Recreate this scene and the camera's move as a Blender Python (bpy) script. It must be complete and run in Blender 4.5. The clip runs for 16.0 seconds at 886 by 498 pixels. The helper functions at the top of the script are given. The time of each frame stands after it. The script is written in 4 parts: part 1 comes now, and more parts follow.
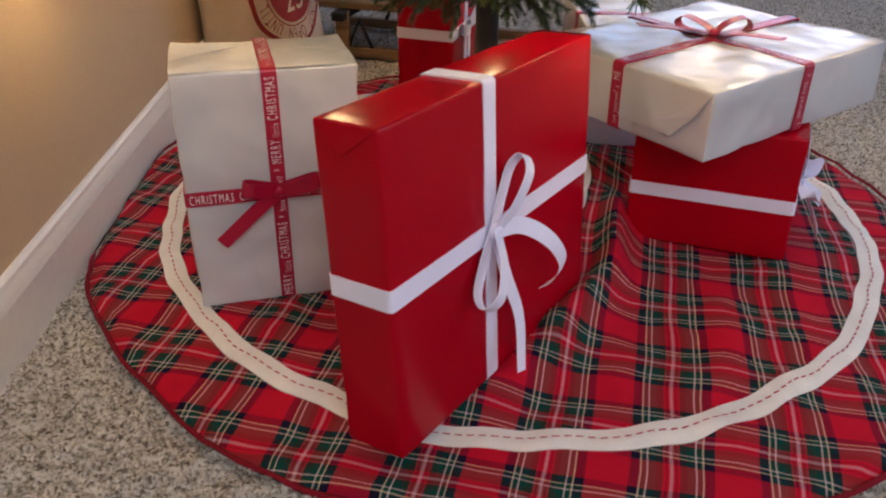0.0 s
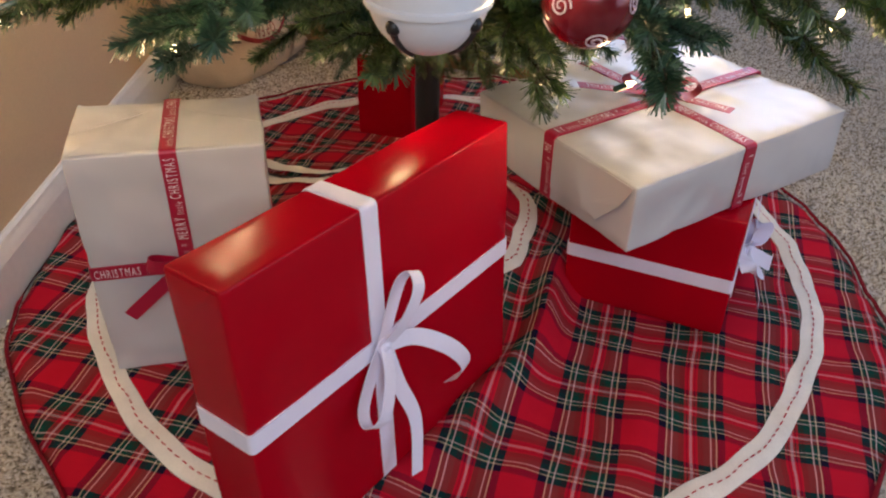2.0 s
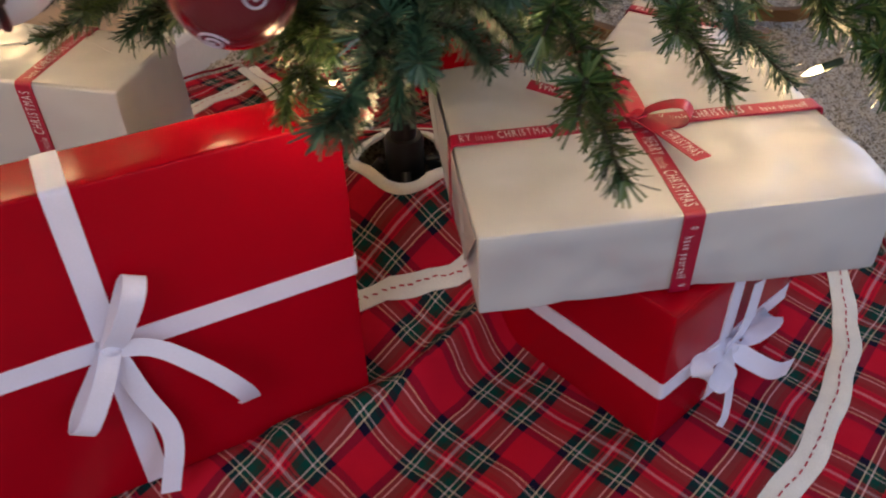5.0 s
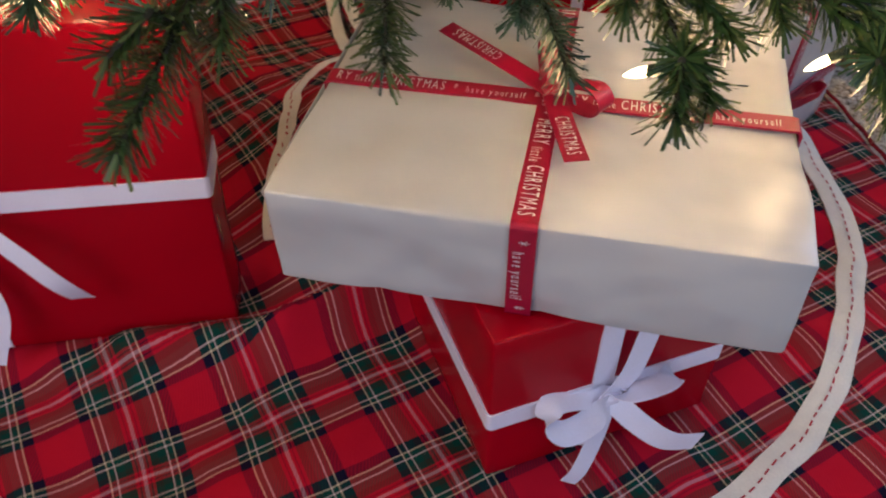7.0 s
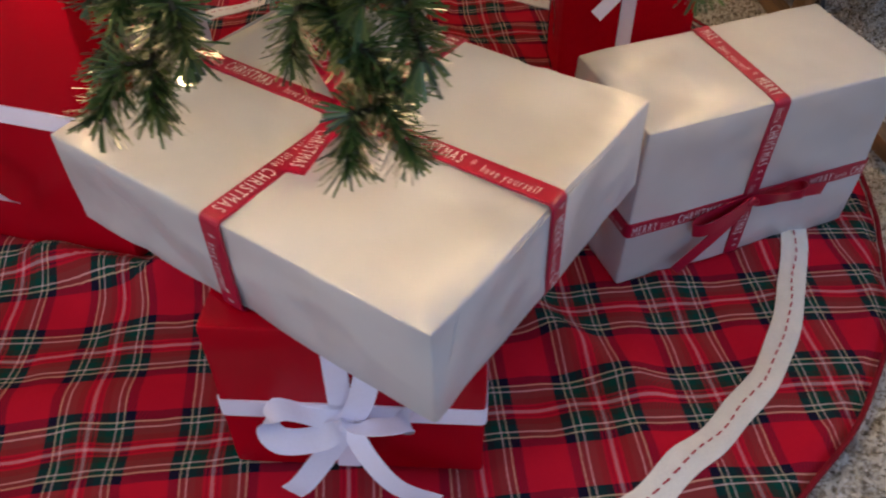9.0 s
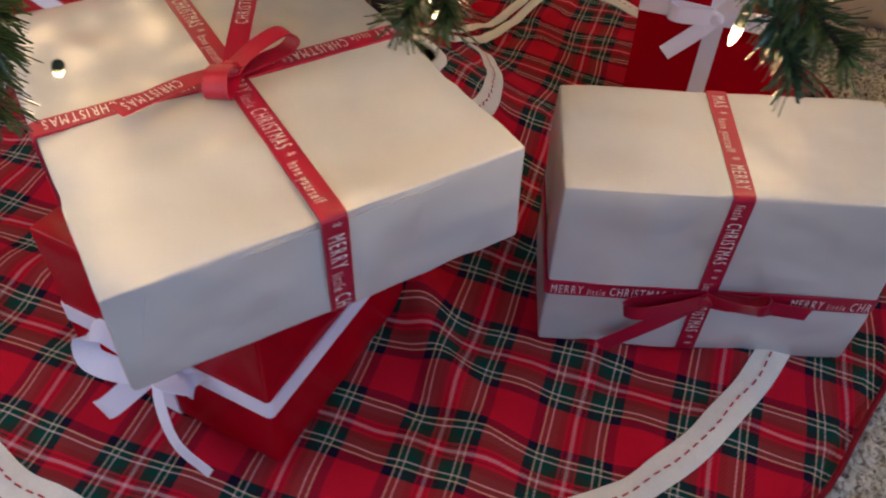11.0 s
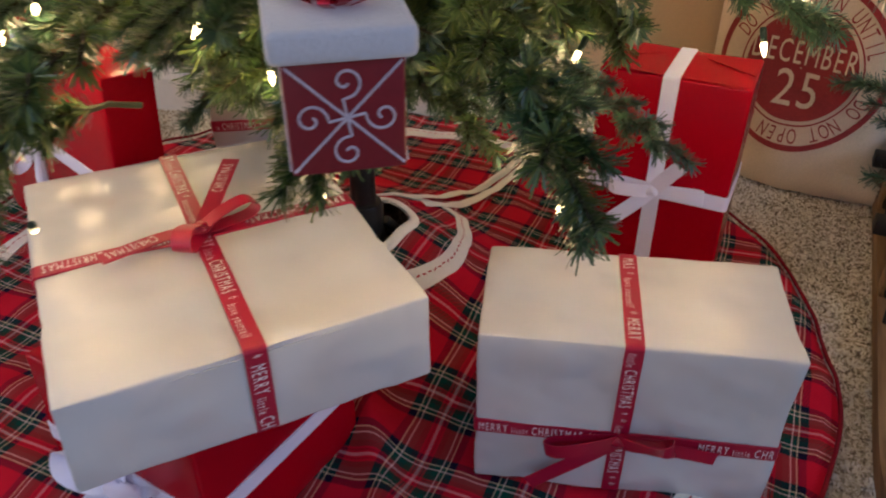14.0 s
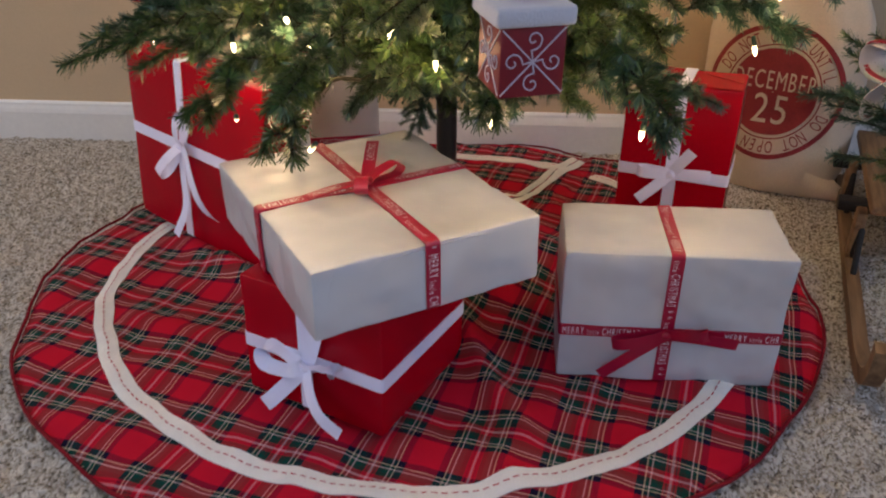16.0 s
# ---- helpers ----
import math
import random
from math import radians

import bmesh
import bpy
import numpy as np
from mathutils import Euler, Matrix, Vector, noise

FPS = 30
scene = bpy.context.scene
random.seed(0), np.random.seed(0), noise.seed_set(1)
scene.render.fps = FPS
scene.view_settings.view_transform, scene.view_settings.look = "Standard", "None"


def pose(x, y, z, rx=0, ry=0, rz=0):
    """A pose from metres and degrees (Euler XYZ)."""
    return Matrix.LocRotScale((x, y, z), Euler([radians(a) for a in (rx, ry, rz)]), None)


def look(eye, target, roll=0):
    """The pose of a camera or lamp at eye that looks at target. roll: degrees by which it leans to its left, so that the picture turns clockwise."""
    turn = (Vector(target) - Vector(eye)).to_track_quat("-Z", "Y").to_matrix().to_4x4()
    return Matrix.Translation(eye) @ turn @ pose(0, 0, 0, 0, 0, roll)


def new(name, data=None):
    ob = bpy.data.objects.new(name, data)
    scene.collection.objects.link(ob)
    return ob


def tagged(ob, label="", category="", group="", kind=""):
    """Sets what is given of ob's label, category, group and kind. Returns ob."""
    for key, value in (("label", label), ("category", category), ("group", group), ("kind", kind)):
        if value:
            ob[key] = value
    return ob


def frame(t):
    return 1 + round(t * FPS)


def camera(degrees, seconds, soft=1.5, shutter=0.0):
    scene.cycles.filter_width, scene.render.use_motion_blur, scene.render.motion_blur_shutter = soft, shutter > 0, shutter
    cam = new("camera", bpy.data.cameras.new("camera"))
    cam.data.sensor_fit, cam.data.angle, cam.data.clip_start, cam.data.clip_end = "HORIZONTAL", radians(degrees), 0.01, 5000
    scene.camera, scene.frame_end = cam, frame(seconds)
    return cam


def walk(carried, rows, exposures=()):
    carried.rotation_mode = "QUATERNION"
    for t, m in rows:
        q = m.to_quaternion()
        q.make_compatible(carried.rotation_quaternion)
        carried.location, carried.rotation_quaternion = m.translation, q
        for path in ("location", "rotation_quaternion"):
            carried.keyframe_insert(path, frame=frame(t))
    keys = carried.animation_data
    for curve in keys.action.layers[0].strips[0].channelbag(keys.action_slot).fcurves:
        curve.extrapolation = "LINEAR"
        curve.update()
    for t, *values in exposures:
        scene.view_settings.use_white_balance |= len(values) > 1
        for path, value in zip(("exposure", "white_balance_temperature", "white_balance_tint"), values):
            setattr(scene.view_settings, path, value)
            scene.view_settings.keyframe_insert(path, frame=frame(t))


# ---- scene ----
cam = camera(59.3, 16.0, soft=2.0, shutter=0.45)
PATH = [
    (0, (0.1368, 0.1688, 0.5351), (0.2001, 1.8931, -0.4762), 0.47),
    (0.5, (0.1568, 0.1898, 0.5897), (0.2242, 1.8724, -0.4893), 0.82),
    (1, (0.1748, 0.2152, 0.6310), (0.2352, 1.8638, -0.4997), 1.56),
    (1.5, (0.2174, 0.2491, 0.6636), (0.2438, 1.8793, -0.4947), 1.07),
    (2, (0.2573, 0.2803, 0.6612), (0.2612, 1.9085, -0.5003), 1.39),
    (2.5, (0.2973, 0.3309, 0.6513), (0.2508, 1.9378, -0.5384), 1.43),
    (3, (0.3444, 0.3529, 0.6518), (0.2662, 1.9354, -0.5688), 2.21),
    (3.2, (0.3542, 0.3625, 0.6554), (0.2754, 1.9274, -0.5875), 2.37),
    (5.3, (0.6634, 0.5772, 0.6324), (-0.0764, 1.8996, -0.6730), -1.38),
    (5.5, (0.6838, 0.6070, 0.6382), (-0.0852, 1.8977, -0.6819), -1.28),
    (6, (0.7235, 0.6586, 0.6111), (-0.0878, 1.9046, -0.7265), 0.22),
    (6.5, (0.7652, 0.7175, 0.5810), (-0.1210, 1.8741, -0.7890), 1.15),
    (7, (0.8010, 0.7674, 0.5916), (-0.1978, 1.7562, -0.8313), 0.09),
    (7.5, (0.8736, 0.8384, 0.5821), (-0.2902, 1.6399, -0.8333), -1.44),
    (8, (0.9263, 0.9289, 0.5794), (-0.3272, 1.5866, -0.8334), -1.59),
    (8.5, (0.9618, 0.9862, 0.5836), (-0.3512, 1.5326, -0.8227), -1.53),
    (9, (0.9862, 1.0478, 0.5906), (-0.3531, 1.5627, -0.8026), -0.96),
    (9.2, (0.9968, 1.0656, 0.5855), (-0.3671, 1.5960, -0.7777), 0.32),
    (11.3, (0.9934, 1.3694, 0.5871), (-0.3917, 1.2757, -0.8525), 1.53),
    (11.5, (0.9944, 1.3989, 0.5889), (-0.3943, 1.2772, -0.8452), 1.14),
    (12, (0.9808, 1.4528, 0.5916), (-0.4401, 1.2849, -0.8059), -0.21),
    (12.5, (0.9697, 1.4759, 0.6032), (-0.5374, 1.2988, -0.6996), -0.54),
    (13, (0.9782, 1.4806, 0.6246), (-0.6073, 1.2929, -0.5801), -0.48),
    (13.5, (1.0168, 1.4671, 0.6397), (-0.5982, 1.2804, -0.5252), -0.25),
    (14, (1.0633, 1.4312, 0.6441), (-0.5734, 1.2495, -0.4908), 0.15),
    (14.5, (1.1428, 1.3799, 0.6513), (-0.5180, 1.2131, -0.4505), 0.44),
    (15, (1.2313, 1.3275, 0.6579), (-0.4698, 1.2007, -0.3862), 0.60),
    (15.5, (1.3021, 1.3038, 0.6752), (-0.4233, 1.2165, -0.3324), 0.34),
    (16, (1.3845, 1.3119, 0.6592), (-0.3636, 1.1916, -0.3051), 0.11),
]
walk(cam, [(t, look(eye, target, roll)) for t, eye, target, roll in PATH],
     exposures=[(0, 0.17), (3.2, 0.06), (5.3, -0.04), (6.5, -0.02), (9, 0.04), (12.5, 0.04), (16, 0.0)])

# ---- light ----
WALL_X = -0.312            # face of the wall behind the tree
TREE = Vector((0.234, 1.238, 0.0))
SKIRT = Vector((0.2734, 1.208, 0.0))

world = bpy.data.worlds.new("world")
scene.world = world
world.use_nodes = True
sky = world.node_tree.nodes.new("ShaderNodeTexSky")
sky.sky_type, sky.sun_disc = "NISHITA", False
sky.sun_elevation, sky.sun_rotation = radians(38), radians(70)
world.node_tree.links.new(sky.outputs[0], world.node_tree.nodes["Background"].inputs[0])
world.node_tree.nodes["Background"].inputs[1].default_value = 0.10


def area_lamp(name, m, sx, sy, watts, colour):
    lamp = bpy.data.lights.new(name, "AREA")
    lamp.shape, lamp.size, lamp.size_y, lamp.energy, lamp.color = "RECTANGLE", sx, sy, watts, colour
    ob = new(name, lamp)
    ob.matrix_world = m
    return ob


# daylight in three unseen window openings, placed and tuned for the fall of light
area_lamp("unseen_window_daylight", look((2.52, 0.5, 1.10), (0.4, 1.1, 0.1)), 1.7, 1.5, 9.5, (0.38, 0.56, 1.0))
area_lamp("unseen_window_daylight", look((1.75, 4.12, 1.70), (0.5, 1.3, 0.0)), 1.5, 1.2, 29, (0.43, 0.60, 1.0))
# added from the south to brighten the floor and gifts there
area_lamp("unseen_window_daylight", look((0.55, -1.12, 1.72), (0.4, 0.9, 0.0)), 1.2, 1.1, 21, (0.86, 0.89, 1.0))

# ---- materials ----


def nodes_of(name):
    m = bpy.data.materials.new(name)
    m.use_nodes = True
    return m, m.node_tree.nodes, m.node_tree.links, m.node_tree.nodes["Principled BSDF"]


def surface(name, colour, rough=0.5, metal=0.0, grain=40.0, vary=0.12, bump=0.1, dist=0.002, coarse=6.0, spec=0.5, coat=0.0, per_object=0.0, sheen=0.0, detail=5):
    """A painted, paper, wood or plastic surface with variation at two scales."""
    m, n, l, b = nodes_of(name)
    tc = n.new("ShaderNodeTexCoord")
    fine, big = n.new("ShaderNodeTexNoise"), n.new("ShaderNodeTexNoise")
    fine.inputs["Scale"].default_value, big.inputs["Scale"].default_value = grain, coarse
    fine.inputs["Detail"].default_value, big.inputs["Detail"].default_value = detail, min(3, detail)
    for t in (fine, big):
        l.new(tc.outputs["Object"], t.inputs["Vector"])
    add = n.new("ShaderNodeMath")
    add.operation = "ADD"
    l.new(fine.outputs["Fac"], add.inputs[0])
    l.new(big.outputs["Fac"], add.inputs[1])
    mr = n.new("ShaderNodeMapRange")
    mr.inputs[1].default_value, mr.inputs[2].default_value = 0.6, 1.4
    mr.inputs[3].default_value, mr.inputs[4].default_value = 1 - vary, 1 + vary
    l.new(add.outputs[0], mr.inputs[0])
    hsv = n.new("ShaderNodeHueSaturation")
    hsv.inputs["Color"].default_value = (*colour, 1)
    l.new(mr.outputs[0], hsv.inputs["Value"])
    l.new(hsv.outputs[0], b.inputs["Base Color"])
    if per_object:
        info = n.new("ShaderNodeObjectInfo")
        mr2 = n.new("ShaderNodeMapRange")
        mr2.inputs[3].default_value, mr2.inputs[4].default_value = 1 - per_object, 1 + per_object
        l.new(info.outputs["Random"], mr2.inputs[0])
        l.new(mr2.outputs[0], hsv.inputs["Saturation"])
    b.inputs["Roughness"].default_value, b.inputs["Metallic"].default_value = rough, metal
    b.inputs["Specular IOR Level"].default_value = spec
    b.inputs["Coat Weight"].default_value, b.inputs["Coat Roughness"].default_value = coat, 0.25
    b.inputs["Sheen Weight"].default_value = sheen
    bp = n.new("ShaderNodeBump")
    bp.inputs["Strength"].default_value, bp.inputs["Distance"].default_value = bump, dist
    l.new(add.outputs[0], bp.inputs["Height"])
    l.new(bp.outputs[0], b.inputs["Normal"])
    return m


def tartan(name, period, turn):
    """Woven plaid: the same stripes across and along, averaged, with a fine twill."""
    m, n, l, b = nodes_of(name)
    tc = n.new("ShaderNodeTexCoord")
    warp = n.new("ShaderNodeTexNoise")
    warp.inputs["Scale"].default_value = 5
    l.new(tc.outputs["Object"], warp.inputs["Vector"])
    wob = n.new("ShaderNodeVectorMath")
    wob.operation = "MULTIPLY_ADD"
    wob.inputs[1].default_value = (0.020, 0.020, 0)
    l.new(warp.outputs["Color"], wob.inputs[0])
    l.new(tc.outputs["Object"], wob.inputs[2])
    mp = n.new("ShaderNodeMapping")
    mp.inputs["Rotation"].default_value = (0, 0, radians(turn))
    mp.inputs["Location"].default_value = (0.429, -0.267, 0)
    mp.inputs["Scale"].default_value = (1 / period, 1 / period, 1)
    l.new(wob.outputs[0], mp.inputs["Vector"])
    sep = n.new("ShaderNodeSeparateXYZ")
    l.new(mp.outputs[0], sep.inputs[0])
    red, navy, green, brown = (0.50, 0.006, 0.024), (0.009, 0.006, 0.022), (0.003, 0.050, 0.036), (0.024, 0.030, 0.021)
    white, pink, gold, dark = (0.62, 0.32, 0.35), (0.68, 0.52, 0.49), (0.66, 0.52, 0.35), (0.14, 0.004, 0.014)
    stops = [(0.0, white), (0.024, red), (0.065, dark), (0.088, red), (0.13, brown), (0.24, green), (0.366, pink), (0.393, green),
             (0.470, gold), (0.499, navy), (0.655, red)]
    ramps = []
    for axis in (0, 1):
        tri = n.new("ShaderNodeMath")
        tri.operation = "PINGPONG"
        tri.inputs[1].default_value = 0.5
        l.new(sep.outputs[axis], tri.inputs[0])
        two = n.new("ShaderNodeMath")
        two.operation = "MULTIPLY"
        two.inputs[1].default_value = 2.0
        l.new(tri.outputs[0], two.inputs[0])
        r = n.new("ShaderNodeValToRGB")
        r.color_ramp.interpolation = "CONSTANT"
        e = r.color_ramp.elements
        for i, (p, c) in enumerate(stops):
            el = e[i] if i < 2 else e.new(p)
            el.position, el.color = p, (*c, 1)
        l.new(two.outputs[0], r.inputs[0])
        ramps.append(r)
    # twill: threads of one way show between those of the other
    wave = n.new("ShaderNodeTexWave")
    wave.inputs["Scale"].default_value = 190
    wave.bands_direction = "DIAGONAL"
    l.new(tc.outputs["Object"], wave.inputs["Vector"])
    mr = n.new("ShaderNodeMapRange")
    mr.inputs[3].default_value, mr.inputs[4].default_value = 0.32, 0.58
    l.new(wave.outputs["Fac"], mr.inputs[0])
    mix = n.new("ShaderNodeMix")
    mix.data_type = "RGBA"
    l.new(mr.outputs[0], mix.inputs["Factor"])
    l.new(ramps[0].outputs[0], mix.inputs["A"])
    l.new(ramps[1].outputs[0], mix.inputs["B"])
    l.new(mix.outputs["Result"], b.inputs["Base Color"])
    b.inputs["Roughness"].default_value, b.inputs["Specular IOR Level"].default_value = 0.9, 0.1
    cr = n.new("ShaderNodeTexNoise")
    cr.inputs["Scale"].default_value, cr.inputs["Detail"].default_value = 22, 4
    l.new(tc.outputs["Object"], cr.inputs["Vector"])
    bp, bp2 = n.new("ShaderNodeBump"), n.new("ShaderNodeBump")
    bp.inputs["Strength"].default_value, bp.inputs["Distance"].default_value = 0.5, 0.004
    bp2.inputs["Strength"].default_value, bp2.inputs["Distance"].default_value = 0.15, 0.0006
    l.new(cr.outputs["Fac"], bp.inputs["Height"])
    l.new(wave.outputs["Fac"], bp2.inputs["Height"])
    l.new(bp.outputs[0], bp2.inputs["Normal"])
    l.new(bp2.outputs[0], b.inputs["Normal"])
    return m


def carpet_material():
    m, n, l, b = nodes_of("frieze_carpet")
    tc = n.new("ShaderNodeTexCoord")
    vor = n.new("ShaderNodeTexVoronoi")
    vor.inputs["Scale"].default_value = 330
    noi = n.new("ShaderNodeTexNoise")
    noi.inputs["Scale"].default_value, noi.inputs["Detail"].default_value = 170, 8
    big = n.new("ShaderNodeTexNoise")
    big.inputs["Scale"].default_value = 4
    for t in (vor, noi, big):
        l.new(tc.outputs["Object"], t.inputs["Vector"])
    sep = n.new("ShaderNodeSeparateColor")
    l.new(vor.outputs["Color"], sep.inputs[0])
    add = n.new("ShaderNodeMath")
    add.operation = "MULTIPLY_ADD"
    add.inputs[1].default_value = 0.55
    l.new(sep.outputs[0], add.inputs[0])
    l.new(noi.outputs["Fac"], add.inputs[2])
    r = n.new("ShaderNodeValToRGB")
    e = r.color_ramp.elements
    e[0].position, e[0].color = 0.46, (0.18, 0.140, 0.100, 1)
    e[1].position, e[1].color = 0.68, (0.43, 0.37, 0.295, 1)
    x = e.new(0.92)
    x.color = (0.68, 0.62, 0.53, 1)
    l.new(add.outputs[0], r.inputs[0])
    hsv = n.new("ShaderNodeHueSaturation")
    mr = n.new("ShaderNodeMapRange")
    mr.inputs[3].default_value, mr.inputs[4].default_value = 0.85, 1.15
    l.new(big.outputs["Fac"], mr.inputs[0])
    l.new(mr.outputs[0], hsv.inputs["Value"])
    l.new(r.outputs[0], hsv.inputs["Color"])
    l.new(hsv.outputs[0], b.inputs["Base Color"])
    b.inputs["Roughness"].default_value, b.inputs["Specular IOR Level"].default_value = 0.95, 0.1
    bp = n.new("ShaderNodeBump")
    bp.inputs["Strength"].default_value, bp.inputs["Distance"].default_value = 1.0, 0.006
    l.new(add.outputs[0], bp.inputs["Height"])
    l.new(bp.outputs[0], b.inputs["Normal"])
    return m


def needle_material(name, colours):
    m, n, l, b = nodes_of(name)
    geo = n.new("ShaderNodeNewGeometry")
    r = n.new("ShaderNodeValToRGB")
    e = r.color_ramp.elements
    for i, c in enumerate(colours):
        el = e[i] if i < 2 else e.new(1.0)
        el.position, el.color = i / (len(colours) - 1), (*c, 1)
    l.new(geo.outputs["Random Per Island"], r.inputs[0])
    l.new(r.outputs[0], b.inputs["Base Color"])
    b.inputs["Roughness"].default_value = 0.32
    b.inputs["Specular IOR Level"].default_value = 0.6
    return m


def glow(name, colour, strength):
    m, n, l, b = nodes_of(name)
    b.inputs["Base Color"].default_value = (*colour, 1)
    b.inputs["Emission Color"].default_value = (*colour, 1)
    b.inputs["Emission Strength"].default_value = strength
    return m


def bands(name, base, line, scale):
    """Wood with a grain along its length."""
    m, n, l, b = nodes_of(name)
    tc, mp, no = n.new("ShaderNodeTexCoord"), n.new("ShaderNodeMapping"), n.new("ShaderNodeTexNoise")
    mp.inputs["Scale"].default_value = (3, scale, scale)
    no.inputs["Scale"].default_value, no.inputs["Detail"].default_value = 3, 8
    l.new(tc.outputs["Object"], mp.inputs[0])
    l.new(mp.outputs[0], no.inputs["Vector"])
    r = n.new("ShaderNodeValToRGB")
    e = r.color_ramp.elements
    e[0].position, e[0].color = 0.35, (*line, 1)
    e[1].position, e[1].color = 0.65, (*base, 1)
    l.new(no.outputs["Fac"], r.inputs[0])
    l.new(r.outputs[0], b.inputs["Base Color"])
    b.inputs["Roughness"].default_value = 0.6
    bp = n.new("ShaderNodeBump")
    bp.inputs["Strength"].default_value, bp.inputs["Distance"].default_value = 0.3, 0.001
    l.new(no.outputs["Fac"], bp.inputs["Height"])
    l.new(bp.outputs[0], b.inputs["Normal"])
    return m


M_WALL = surface("tan_wall_paint", (0.58, 0.43, 0.27), 0.8, grain=220, vary=0.05, bump=0.25, dist=0.0008, coarse=2.5, spec=0.3)
M_TRIM = surface("white_trim_paint", (0.78, 0.75, 0.70), 0.42, grain=90, vary=0.05, bump=0.08, coarse=9)
M_CEIL = surface("ceiling_paint", (0.78, 0.77, 0.74), 0.9, grain=80, vary=0.03)
M_CARPET = carpet_material()
M_TARTAN = tartan("red_tartan_cloth", 0.110, 16)
M_BIND = surface("red_binding", (0.20, 0.004, 0.012), 0.8, grain=300, vary=0.15, bump=0.3, spec=0.2)
M_CREAM = surface("cream_cotton_trim", (0.80, 0.76, 0.68), 0.85, grain=500, vary=0.10, bump=0.4, dist=0.0008, coarse=40, sheen=0.2)
M_STITCH = surface("red_thread", (0.46, 0.02, 0.03), 0.7, grain=400)
M_REDPAPER = surface("glossy_red_paper", (0.40, 0.0006, 0.010), 0.25, grain=14, vary=0.06, bump=0.40, dist=0.006, coarse=5, spec=0.13, coat=0.03, detail=1)
M_WHITEPAPER = surface("pearl_white_paper", (0.56, 0.55, 0.545), 0.28, grain=11, vary=0.07, bump=1.0, dist=0.016, coarse=5, spec=0.5, coat=0.25, detail=2)
M_WHITERIBBON = surface("white_grosgrain", (0.83, 0.80, 0.94), 0.6, grain=600, vary=0.05, bump=0.3, dist=0.0005, coarse=30, sheen=0.3)
M_REDRIBBON = surface("red_satin_ribbon", (0.37, 0.004, 0.034), 0.36, grain=500, vary=0.10, bump=0.25, dist=0.0005, coarse=30)
M_PRINT = surface("white_print", (0.80, 0.74, 0.74), 0.6, grain=500, vary=0.12)
M_BLACK = surface("black_enamel", (0.012, 0.013, 0.013), 0.35, grain=80)
M_NEEDLE = needle_material("green_needles", [(0.017, 0.043, 0.016), (0.044, 0.096, 0.027), (0.080, 0.142, 0.036), (0.140, 0.172, 0.048)])
M_NEEDLE_B = needle_material("blue_green_needles", [(0.020, 0.056, 0.032), (0.044, 0.106, 0.056), (0.080, 0.150, 0.075)])
M_TWIG = surface("brown_green_wire", (0.045, 0.038, 0.018), 0.7, grain=200, vary=0.3)
M_CORD = surface("green_cord", (0.010, 0.030, 0.014), 0.5)
M_BULB = glow("lit_warm_bulb", (1.0, 0.76, 0.42), 11.0)
M_SACK = surface("natural_canvas", (0.64, 0.51, 0.36), 0.95, grain=420, vary=0.14, bump=0.5, dist=0.001, coarse=10, sheen=0.15)
M_SACKPRINT = surface("faded_red_print", (0.27, 0.025, 0.025), 0.9, grain=350, vary=0.25, bump=0.3, dist=0.0006, coarse=30)
M_WOOD = bands("old_pine", (0.26, 0.155, 0.075), (0.13, 0.07, 0.03), 30)
M_IRON = surface("black_iron", (0.02, 0.019, 0.018), 0.55, metal=0.6, grain=120, vary=0.3)
M_ORN_RED = surface("red_ornament_lacquer", (0.19, 0.007, 0.016), 0.42, grain=250, vary=0.12, bump=0.15, dist=0.0004)
M_BALL = surface("red_glass_ball", (0.16, 0.006, 0.014), 0.16, metal=0.25, grain=60, vary=0.08, bump=0.02, coat=0.6)
M_SILVERPAINT = surface("pale_glitter_paint", (0.52, 0.44, 0.50), 0.5, grain=700, vary=0.3, bump=0.5, dist=0.0006)
M_FELT = surface("white_felt", (0.54, 0.53, 0.56), 0.95, grain=350, vary=0.06, bump=0.6, dist=0.0015, sheen=0.4)
M_BELL = surface("matte_white_enamel", (0.70, 0.72, 0.76), 0.38, grain=120, vary=0.04, bump=0.05)
M_SPARKLE = surface("red_metallic_ribbon", (0.62, 0.02, 0.04), 0.22, metal=0.7, grain=200, vary=0.3, bump=0.3, dist=0.001)

# ---- mesh helpers ----


def finish(bm, smooth=True):
    me = bpy.data.meshes.new("mesh")
    bmesh.ops.recalc_face_normals(bm, faces=bm.faces)
    bm.to_mesh(me)
    bm.free()
    if smooth:
        for p in me.polygons:
            p.use_smooth = True
        me.set_sharp_from_angle(angle=radians(48))
    return me


def part(name, data, material, parent=None, label="", m=None):
    """Links a bmesh or a mesh as one object, under a thing or a part."""
    me = data if isinstance(data, bpy.types.Mesh) else finish(data)
    if material and not me.materials:
        me.materials.append(material)
    ob = new(name, me)
    if m is not None:
        ob.matrix_basis = m
    ob.parent = parent
    if label:
        tagged(ob, label)
    return ob


def raw_mesh(verts, faces, smooth=False):
    me = bpy.data.meshes.new("mesh")
    me.from_pydata(verts, [], faces)
    if smooth:
        me.polygons.foreach_set("use_smooth", [True] * len(me.polygons))
    me.update()
    return me


